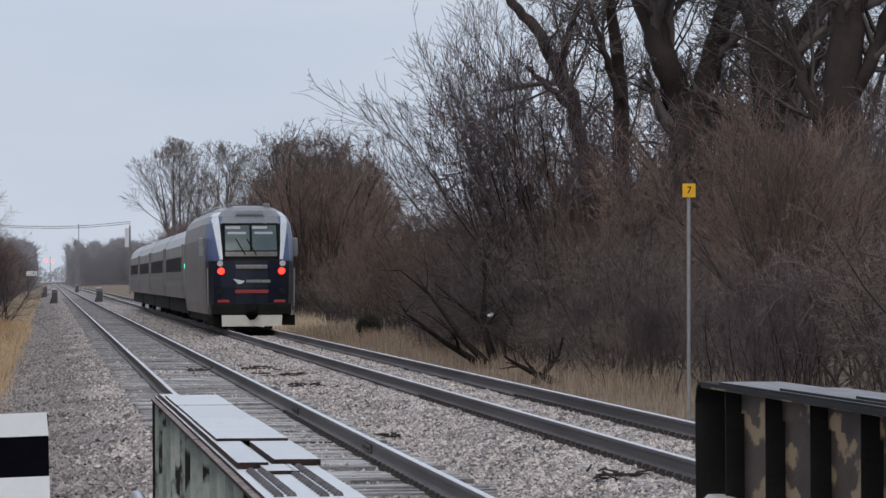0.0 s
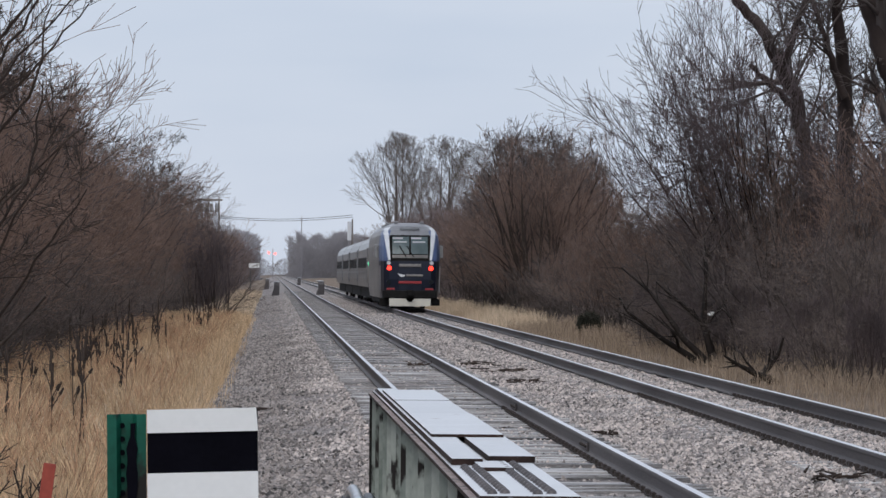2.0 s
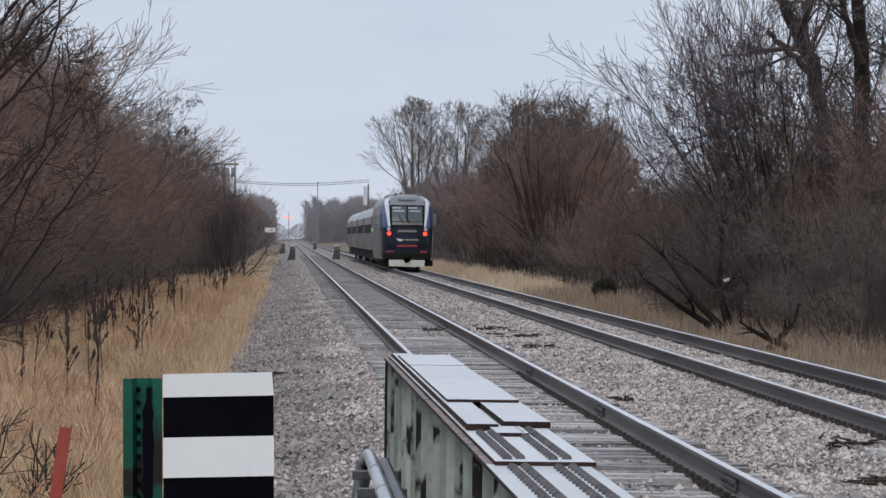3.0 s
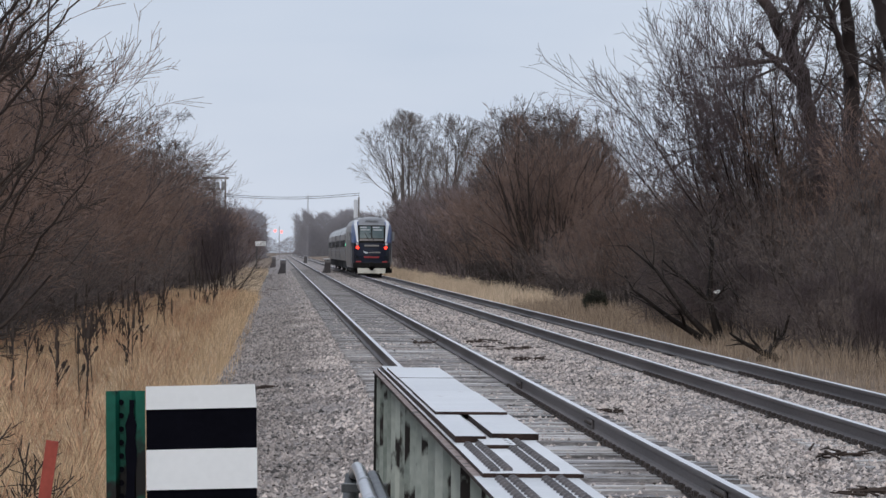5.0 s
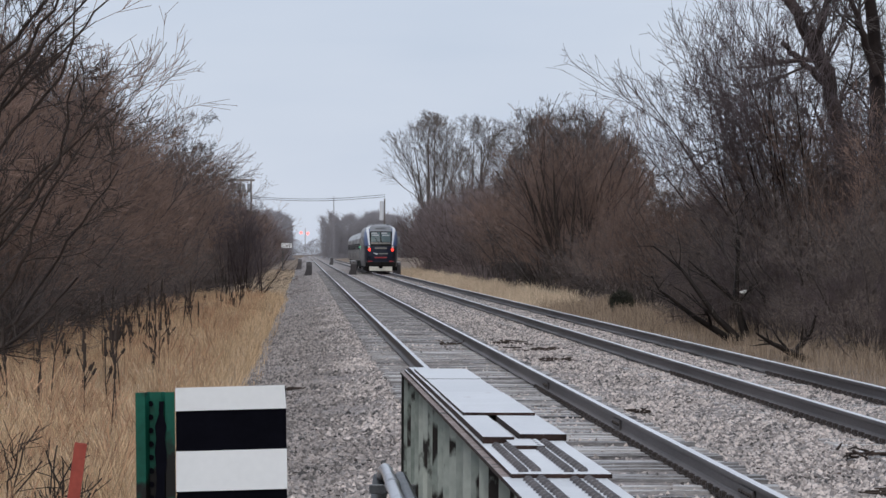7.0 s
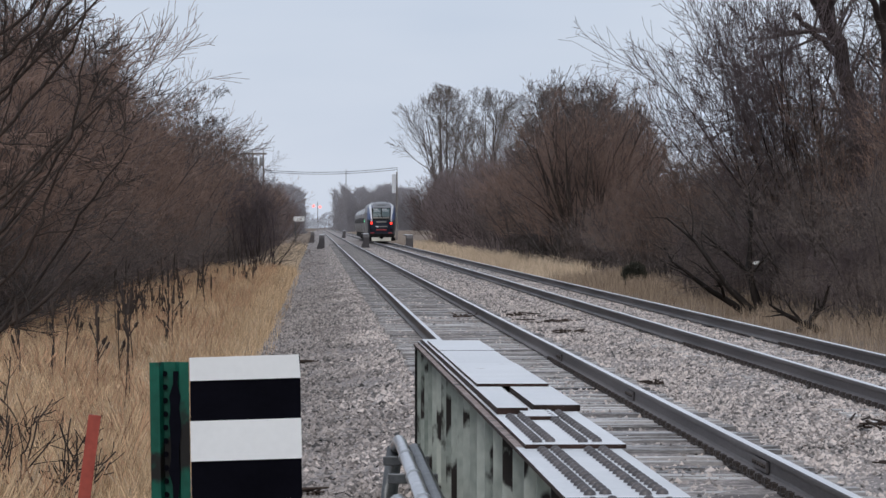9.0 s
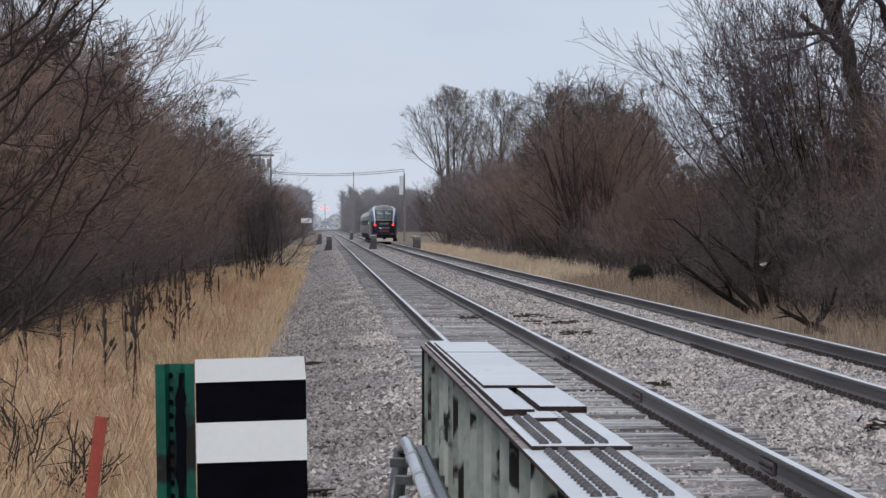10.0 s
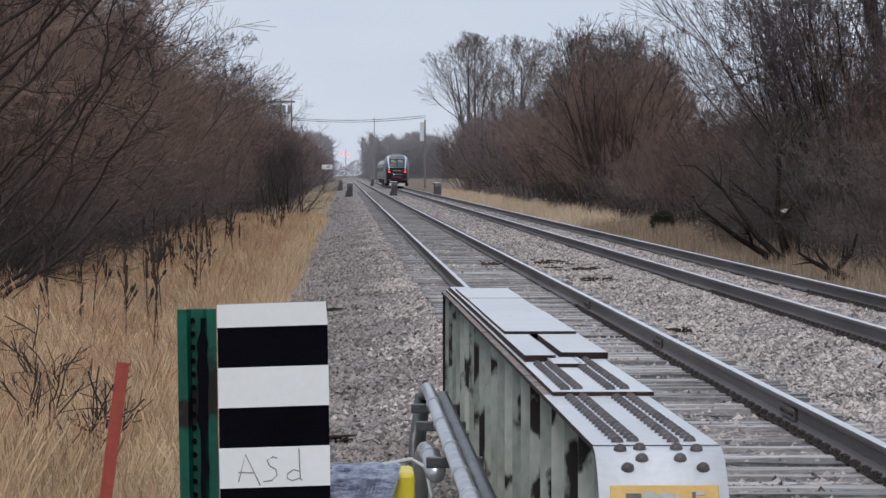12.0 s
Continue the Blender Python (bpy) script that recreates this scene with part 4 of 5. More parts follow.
def make_centre_girder():
    g = thing("bridge_girder", "blackened riveted plate girder with tan rust patches", "bridge girder", "bridge girders")
    far, near, top, xl, xr = 26.4, 13.3, 0.985, 4.18, 4.60
    xc = (xl + xr) / 2
    part("web", box(xc - 0.012, xc + 0.012, near, far - 0.02, -0.7, top - 0.03), M_DARK_GIRDER, g, "web plate with flaking tan paint")
    bm = prism([(near, top - 0.05), (near, top), (far - 0.14, top), (far - 0.05, top - 0.04), (far, top - 0.13), (far, -0.7), (far - 0.02, -0.7), (far - 0.02, top - 0.14), (far - 0.06, top - 0.06), (far - 0.14, top - 0.022)], "x", xl, xr)
    part("flange_plate", bm, [M_BLACK_STEEL], g, "flange plate bent down at the end")
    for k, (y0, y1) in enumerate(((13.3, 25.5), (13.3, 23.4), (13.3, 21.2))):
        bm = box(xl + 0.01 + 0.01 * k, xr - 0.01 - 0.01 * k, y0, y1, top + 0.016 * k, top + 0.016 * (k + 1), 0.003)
        # upward faces streaked grey, all others near-black
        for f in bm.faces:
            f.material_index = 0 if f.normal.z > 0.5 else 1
        part("cover_plate", bm, [M_STREAKED_TOP, M_BLACK_STEEL], g, "grey cover plate with dark streaks")
    part("flange_angle", prism([(xl + 0.02, top - 0.02), (xl + 0.02, top - 0.04), (xc - 0.03, top - 0.04), (xc - 0.03, top - 0.19), (xc - 0.012, top - 0.19), (xc - 0.012, top - 0.02)], "y", near, far - 0.1), M_DARK_GIRDER, g)
    bm = prism([(0, 0), (-0.12, 0), (-0.12, 0.018), (-0.018, 0.018), (-0.018, 0.12), (0, 0.12)], "z", -0.7, top - 0.05)
    stiff = bpy.data.meshes.new("stiffener")
    bm.to_mesh(stiff)
    bm.free()
    stiff.materials.append(M_BLACK_STEEL)
    y = far - 0.75
    while y > near:
        child("stiffener", stiff, g, at=pose(xc - 0.013, y, 0))
        y -= 1.45
    bm = prism([(xl - 0.0, 0.27), (xl + 0.1, 0.27), (xl + 0.1, -0.5), (xl - 0.75, -0.5)], "y", 22.8, 25.9)
    part("knee_plate", bm, M_CONCRETE, g, "grey sloping plate at the girder's foot")
    return g


def make_conduits():
    c = thing("conduit_run", "galvanised conduit with couplings on brackets along the girder", "conduit")
    path = [(0.535, 12.0, 0.27), (0.535, 26.0, 0.27), (0.53, 26.5, 0.262), (0.51, 26.75, 0.20)]
    part("pipe", tube(path, 0.04, 12), M_CONDUIT, c, "bright galvanised pipe", smooth=True)
    for y in (15.6, 17.3, 18.6, 20.4, 22.4, 24.4):
        part("coupling", tube([(0.535, y, 0.27), (0.535, y + 0.14, 0.27)], 0.048, 12), M_CONDUIT, c, smooth=True)
    part("pipe", tube([(0.615, 12.0, 0.24), (0.615, 25.8, 0.24)], 0.045, 10), M_DARK_PIPE, c, "dark pipe", smooth=True)
    part("down_pipe", tube([(0.51, 26.75, 0.20), (0.47, 26.6, -0.1), (0.40, 26.3, -0.75)], 0.055, 10), M_DARK_PIPE, c, "dark drop pipe", smooth=True)
    part("pipe", tube([(0.47, 21.1, 0.10), (0.47, 22.6, 0.10), (0.455, 23.1, 0.09), (0.44, 23.4, 0.02), (0.43, 23.5, -0.7)], 0.05, 12), M_CONDUIT, c, "short galvanised pipe", smooth=True)
    for y in (21.3, 22.3):
        part("coupling", tube([(0.47, y, 0.10), (0.47, y + 0.14, 0.10)], 0.058, 12), M_CONDUIT, c, smooth=True)
    for y in (16.4, 20.6, 23.6, 25.4):
        part("bracket", box(0.41, 0.70, y, y + 0.05, 0.165, 0.222, 0.006), M_DARK_PIPE, c)
    part("cable", tube([(-0.12, 21.8, 0.07), (0.15, 22.0, 0.075), (0.36, 22.2, 0.10), (0.44, 22.1, 0.06), (0.46, 21.5, -0.05)], 0.013, 6), M_CABLE, c, "white cable", smooth=True)


def make_marker():
    m = thing("bridge_marker", "black and white striped marker on a green steel post", "marker", at=pose(-0.296, 7.69, -0.005, 0, -0.9, 0))
    # perforated channel
    bm = bmesh.new()
    w = 0.074
    prof = [(0, 0), (0.018, 0), (0.026, 0.02), (0.048, 0.02), (0.056, 0), (w, 0), (w, 0.004), (0.058, 0.004), (0.05, 0.025), (0.024, 0.025), (0.016, 0.004), (0, 0.004)]
    prism(prof, "z", -0.75, 1.402, bm)
    post = part("post", bm, M_GREEN_POST, m, "green perforated channel post")
    hole = bpy.data.meshes.new("hole")
    bm = disc((0, 0, 0), (0, -1, 0), 0.0055, 0.002, 10)
    bm.to_mesh(hole)
    bm.free()
    hole.materials.append(M_BLACK)
    z = 1.38
    k = 0
    while z > 0.75:
        child("hole", hole, post, at=pose(0.028, 0.0185, z))
        z -= 0.0254
        k += 1
    edge = random.Random(4)
    zs = np.linspace(0.6, 1.385, 34)
    rim = [(0.042 + 0.005 * math.sin(9 * z) + edge.uniform(-0.004, 0.004), z) for z in zs]
    part("rust_streak", prism(rim + [(0.054 + edge.uniform(-0.005, 0.005), z) for z in reversed(zs)], "y", -0.004, 0.001), M_BLACK, m, "black rust streak down the post")
    panel = part("panel", box(0.076, 0.284, 0.0, 0.004, 0.62, 1.41), M_BLACK, m, "black sheet")
    z = 1.41
    tall = [0.044, 0.076, 0.076, 0.076, 0.076, 0.076, 0.076, 0.076, 0.076]
    for i, hgt in enumerate(tall):
        if i % 2 == 0:
            bm = prism([(0.0755, z), (0.2845 - 0.003 * (i == 0), z + 0.003), (0.2845, z - hgt + 0.003), (0.0755, z - hgt)], "y", -0.003, 0.0005)
            stripe = part("stripe", bm, M_WHITE, panel, "white sheet stripe")
            if i == 4:
                mark = bpy.data.materials.new("pencil_mark")
                mark.use_nodes = True
                mark.node_tree.nodes["Principled BSDF"].inputs["Base Color"].default_value = (0.22, 0.22, 0.23, 1)
                s = 0.0011
                zz = z - hgt / 2
                for strokes in (((0.111, -0.026), (0.125, 0.026), (0.152, -0.033)), ((0.111, -0.008), (0.142, -0.009)),
                                ((0.185, 0.018), (0.176, 0.021), (0.166, 0.014), (0.170, 0.004), (0.182, -0.003), (0.184, -0.014), (0.174, -0.024), (0.158, -0.026)),
                                ((0.226, 0.036), (0.227, 0.0), (0.228, -0.022), (0.232, -0.024)), ((0.228, -0.008), (0.215, -0.004), (0.204, -0.012), (0.203, -0.02), (0.212, -0.025), (0.228, -0.02))):
                    part("scrawl", tube([(x, -0.0032, zz + v) for x, v in strokes], s, 4), mark, stripe)
        z -= hgt


def make_stake():
    s = thing("marker_stake", "leaning red-orange fibreglass stake in the grass", "stake", at=pose(-0.985, 14.25, -0.6, 0, 7.4, 0))
    part("blade", box(-0.022, 0.022, -0.004, 0.004, -0.2, 1.61, 0.002), M_ORANGE, s)


def make_tarp():
    t = thing("equipment_box", "yellow box with crumpled blue-grey sheeting over it, beside the girder", "box", at=pose(0.10, 14.6, 0))
    part("body", box(-0.14, 0.15, 0, 0.4, -0.6, 0.58, 0.015), M_BRIGHT_YELLOW, t)
    bm = bmesh.new()
    bmesh.ops.create_grid(bm, x_segments=18, y_segments=14, size=0.5)
    for v in bm.verts:
        x, y = v.co.x, v.co.y
        fall = max(0.0, -0.1 - y)
        v.co = Vector((0.24 * x - 0.03 - 0.12 * fall, 0.35 * max(y + 0.1, 0) - 0.03 * (fall > 0) - 0.06 * fall, 0.598 - 0.9 * fall))
        v.co += 0.022 * noise.noise_vector(v.co * 16)
    bmesh.ops.solidify(bm, geom=bm.faces[:], thickness=0.004)
    part("sheeting", bm, M_BLUE_TARP, t, "crumpled blue-grey sheeting")


def make_number_sign():
    s = thing("number_sign", "small square yellow sign on a tall grey steel post", "sign", at=pose(9.55, 60.7, -0.6, 0, 0.3, 0))
    part("post", tube([(0, 0, -0.2), (0, 0, 3.55)], 0.028, 8), M_GALV, s)
    plate = part("plate", box(-0.1, 0.1, -0.045, -0.035, 3.48, 3.69, 0.004), M_SIGN_YELLOW, s, "yellow plate with a black figure")
    lettering("figure", "7", 0.15, M_BLACK, plate, pose(0, -0.047, 3.585, 90))


def make_far_bridge():
    """Girder ends of the next bridge along the line."""
    def one(x, y0, y1, top, w, group, seen):
        g = thing("far_girder", "dark weathered girder of the next bridge" if seen else "small dark girder end far down the line", "bridge girder", group, at=pose(x, y0, grade(y0)))
        part("web", box(-0.03, 0.03, 0.05, y1 - y0, -0.9, top - 0.05), M_BLACK_STEEL, g)
        r = 0.35
        out = [(0.0, -0.9), (0.0, top - r)] + [(r - r * math.cos(a), top - r + r * math.sin(a)) for a in np.linspace(0.2, math.pi / 2, 6)] + [(y1 - y0, top), (y1 - y0, top - 0.06), (r, top - 0.06), (0.08, top - r), (0.08, -0.9)]
        part("flange_plate", prism(out, "x", -w / 2, w / 2), M_RIVET, g, "rounded dark flange below a sheen-coloured cover plate")
        # cover plate in the paint that holds the sky's sheen
        part("cover_plate", box(-w / 2 + 0.03, w / 2 - 0.03, 0.8, y1 - y0, top, top + 0.03), M_FLANGE_SHEEN, g, "cover plate with wet sky sheen put into its colour")
        part("knee_plate", prism([(-w / 2, -0.6), (-w / 2 - 0.3, -0.6), (-w / 2, 0.25)], "y", 0.4, 1.2), M_RIVET, g)

    one(0.42, 366, 382, 0.85, 0.5, "far girders", True)
    one(4.42, 366, 382, 0.95, 0.55, "far girders", True)
    one(8.35, 366, 382, 0.85, 0.6, "far girders", True)
    one(4.4, 660, 670, 0.9, 0.5, "farthest girders", False)
    one(-0.6, 520, 530, 0.9, 0.5, "farthest girders", False)


def make_white_sign():
    s = thing("track_sign", "white rectangular sign on a dark post beside the track", "sign", at=pose(-2.08, 389, -0.5))
    part("post", tube([(0.0, 0, -0.2), (0, 0, 3.15)], 0.06, 6), M_DARK_PIPE, s)
    part("plate", box(-0.15, 0.85, -0.09, -0.07, 2.75, 3.2, 0.01), M_WHITE, s, "white plate")


def make_power_line():
    y = 607
    for x, tops, lab in ((-8.0, 13.4, "timber power pole pair with a crossarm"), (11.9, 10.4, "timber power pole with a pale transformer box")):
        p = thing("power_pole", lab, "power pole", "power poles", at=pose(x, y, -0.4))
        part("pole", tube([(0, 0, -0.4), (0, 0, tops)], 0.16, 8, end_radius=0.11), M_WOOD_POLE, p)
        if x < 0:
            part("pole", tube([(-1.6, 0, -0.4), (-1.6, 0, tops)], 0.16, 8, end_radius=0.11), M_WOOD_POLE, p)
            part("crossarm", box(-3.4, 0.5, -0.1, 0.1, tops - 0.5, tops - 0.2), M_WOOD_POLE, p)
            for k in range(4):
                part("transformer", tube([(-2.6 + 0.75 * k, -0.3, tops - 2.2), (-2.6 + 0.75 * k, -0.3, tops - 0.9)], 0.25, 10), M_GALV, p)
        else:
            part("transformer", tube([(-0.45, -0.2, 7.2), (-0.45, -0.2, 10.0)], 0.32, 10), M_TRAIN_WHITE, p, "pale transformer")
    w = thing("power_wire", "thin dark wires sagging across the line", "wire", at=pose(0, y, 0))
    for z0, z1 in ((10.2, 10.6), (9.95, 10.3)):
        pts = [(-8 + 20 * f, 0, z0 + (z1 - z0) * f - 0.5 * math.sin(math.pi * f)) for f in np.linspace(0, 1, 14)]
        part("strand", tube(pts, 0.035, 4), M_BLACK_STEEL, w)
    m = thing("radio_mast", "thin distant lattice mast", "mast", at=pose(8.2, 1150, 0))
    # mast in the far grey with haze painted in
    part("mast", tube([(0, 0, -0.5), (0, 0, 18)], 0.12, 5), M_FAR_HAZED, m)


def make_far_signal():
    s = thing("railway_signal", "distant signal mast showing red", "signal", at=pose(0.2, 1400, grade(1400)))
    # mast colour includes the painted haze
    part("mast", tube([(0, 0, -0.6), (0, 0, 10)], 0.12, 6), M_FAR_HAZED, s)
    for x, z in ((0.8, 8.2), (-1.4, 8.5)):
        part("lamp", disc((x, -0.2, z), (0, -1, 0), 0.42, 0.1, 12), M_SIGNAL_RED, s, "glowing red lamp")


def make_far_boxes():
    e = thing("equipment_cover", "low pale blue-grey ground cover beside the ballast", "cover", at=pose(-0.95, 330, -0.45))
    part("lid", box(-0.9, 0.3, 0, 4, 0, 0.12, 0.02), M_GALV, e)


# ---- litter by the rails ----
def make_debris():
    rng = np.random.default_rng(3)
    for k, (x, y, ln) in enumerate(((4.35, 88, 0.9), (4.7, 82, 0.8), (4.55, 74, 0.7), (5.3, 38.2, 0.45), (4.95, 33.0, 0.5), (3.05, 84, 0.5), (-0.15, 31.5, 0.35), (-0.45, 62, 0.5), (4.1, 50, 0.3))):
        z = ballast_height(x) + grade(y) + 0.03
        segs = []
        for j in range(26):
            p = rng.normal(0, 1, 3) * (ln * 0.3, ln * 0.5, 0.025)
            d = rng.normal(0, 1, 3) * (ln * 0.35, ln * 0.3, 0.025)
            segs.append((*p, *(p + d), 0.016, 0.006))
        ob = new("dark_litter", bars_mesh("dark_litter", segs, M_WEED, 4))
        ob.matrix_basis = pose(x, y, z)
        tagged(ob, "dark heap of rotten tie splinters on the ballast", "debris", "track litter", "stuff")


def make_weeds():
    """Dark seed-head stalks that stand above the grass."""
    rng = np.random.default_rng(8)
    for k in range(58):
        y = 40 + 120 * rng.random() ** 1.1
        x = -1.5 - (0.6 + 2.9 * rng.random()) * min(1, y / 75)
        h = rng.uniform(0.6, 1.55)
        segs = []
        p = np.array([0.0, 0, -0.05])
        stalk = [p]
        d = np.array([rng.normal(0, 0.06), rng.normal(0, 0.06), 1.0])
        for i in range(5):
            q = p + d * h / 5 + rng.normal(0, 0.012, 3)
            stalk.append(q)
            p = q
        top = p
        for i in range(int(rng.integers(2, 7))):
            a = top - d * h * rng.uniform(0.05, 0.55)
            b = a + np.array([rng.normal(0, 0.05), rng.normal(0, 0.05), rng.uniform(0.1, 0.24)])
            segs.append((*a, *b, 0.007, 0.006))
            segs.append((*b, *(b + (b - a) * 0.5), 0.02, 0.011))
        segs.append((*(top - d * 0.1), *(top + d * 0.18), 0.024, 0.012))
        ob = thing("weed", "dead dark weed stalk with seed heads", "weed", "dead weeds", at=pose(x, y, ground_height(x, y)))
        child("stalk", chains_mesh("stalk", [(np.array(stalk), np.linspace(0.010, 0.006, 6))], M_WEED, 4), ob)
        child("seed_head", bars_mesh("seed_head", segs, M_WEED, 4), ob, kind="stuff")


def make_dead_branch():
    """Fallen limbs with forked tips at the wood's edge, and the evergreen beside them."""
    rng = np.random.default_rng(31)
    for x, y, tilt, turn, ln in ((10.75, 99, -46, 0, 3.4), (10.9, 99.5, -32, 5, 3.4), (10.7, 100, -64, -10, 2.8), (11.0, 100, -14, 0, 2.8), (10.5, 84, -60, 20, 1.4), (10.1, 85, 50, 0, 1.2)):
        rules = [(7, 0.14, 0.03, 5, 40, 0.4), (4, 0.15, 0.05, 3, 40, 0.4), (2, 0.1, 0, 0, 0, 0)]
        out = [[], [], []]
        a = radians(tilt)
        grow(rng, out, (0, 0, 0), (math.sin(a), 0, math.cos(a)), ln, 0.105, 0, rules)
        ob = new("fallen_branch", chains_mesh("fallen_branch", [c for lv in out for c in lv], M_WET_WOOD, 5))
        ob.matrix_basis = pose(x, y, ground_height(x, y), 0, 0, turn)
        tagged(ob, "dark dead branch leaning out of the thicket", "branch", "dead branches")
    ob = new("white_bag", None)
    bm = bmesh.new()
    bmesh.ops.create_icosphere(bm, subdivisions=2, radius=0.085)
    for v in bm.verts:
        v.co += 0.09 * noise.noise_vector(v.co * 11)
        v.co.z *= 0.6
    tagged(ob, "scrap of white plastic caught on a branch", "litter")
    ob.matrix_basis = pose(10.8, 99.8, 0.775)
    part("film", bm, M_WHITE, ob)
    e = thing("evergreen_shrub", "small dark green juniper bush by the track", "shrub", at=stand_on(11.4, 146))
    n = 2600
    p = rng.normal(0, 1, (n, 3))
    p /= np.linalg.norm(p, axis=1)[:, None]
    p *= (rng.random(n) ** 0.5)[:, None] * np.array([0.42, 0.42, 0.42])
    p[:, 2] += 0.4
    d = rng.normal(0, 0.05, (n, 3)) + p * 0.12
    part_ob = child("foliage", bars_mesh("foliage", np.concatenate([p, p + d, np.full((n, 1), 0.02), np.full((n, 1), 0.008)], 1), M_EVERGREEN), e)


# ---- the train ----
def shell(levels, back, corner):
    """Outline rings of a car body: each level gives z, half width, setback of the front."""
    rings = []
    for z, w, s in levels:
        c = min(corner, w * 0.7)
        ring = [(-w, back, z), (-w, s + 2.4, z), (-w * 0.98, s + 1.35, z), (-w * 0.93, s + 0.75, z), (-w * 0.84, s + 0.36, z), (-w * 0.68, s + 0.12, z), (-w * 0.36, s + 0.02, z)]
        ring += [(0, s, z)] + [(-x, y, zz) for x, y, zz in reversed(ring)]
        rings.append(ring)
    return rings


def ring_mesh(name, rings, mats, slot):
    verts = [p for r in rings for p in r]
    n = len(rings[0])
    faces, slots = [], []
    for j in range(len(rings) - 1):
        for i in range(n):
            k = (i + 1) % n
            faces.append((j * n + i, j * n + k, (j + 1) * n + k, (j + 1) * n + i))
            slots.append(slot(j, i))
    faces += [tuple(range(n))[::-1], tuple(range((len(rings) - 1) * n, len(rings) * n))]
    slots += [slot(0, 0), slot(len(rings) - 2, 7)]
    return mesh_of(name, verts, faces, mats, slots=slots)


LOCO = [(0.62, 1.40, 0.10), (1.0, 1.46, 0.02), (1.55, 1.48, 0.0), (2.45, 1.50, 0.04), (2.62, 1.50, 0.10), (3.2, 1.50, 0.42), (3.72, 1.44, 0.78), (3.98, 1.32, 1.10), (4.18, 1.12, 1.45), (4.30, 0.88, 1.9), (4.36, 0.5, 2.3)]


def front_y(z):
    return float(np.interp(z, [l[0] for l in LOCO], [l[2] for l in LOCO]))


def loco_half(z):
    return float(np.interp(z, [l[0] for l in LOCO], [l[1] for l in LOCO]))


def nose_curve(f):
    """Setback of the rounded front at a share f of its half width."""
    return float(np.interp(f, [0, 0.36, 0.68, 0.84, 0.93, 0.98, 1.0], [0, 0.02, 0.12, 0.36, 0.75, 1.35, 2.4]))


def front_quad(x0, x1, z0, z1, out, n=4):
    """A patch that follows the raked front, set out from it."""
    bm = bmesh.new()
    rows = []
    for z in np.linspace(z0, z1, n):
        y = front_y(z) - out
        rows.append([bm.verts.new((x, y + 0.10 * x * x, z)) for x in np.linspace(x0, x1, 4)])
    for a, b in zip(rows, rows[1:]):
        for k in range(3):
            bm.faces.new((a[k], a[k + 1], b[k + 1], b[k]))
    made = bmesh.ops.solidify(bm, geom=bm.faces[:], thickness=-0.03)
    bmesh.ops.recalc_face_normals(bm, faces=bm.faces)
    return bm


def bogie(parent, y, name="bogie"):
    b = part(name, box(-1.25, 1.25, y - 1.5, y + 1.5, 0.42, 0.72, 0.04), M_UNDER, parent)
    for yy in (y - 1.25, y + 1.25):
        for side in (-1, 1):
            part("wheel", disc((side * 0.70, yy, 0.48), (side, 0, 0), 0.48, 0.13, 20), M_UNDER, b)
    for side in (-1, 1):
        part("side_frame", box(side * 1.05 - 0.09, side * 1.05 + 0.09, y - 1.7, y + 1.7, 0.5, 0.85, 0.05), M_UNDER, b)


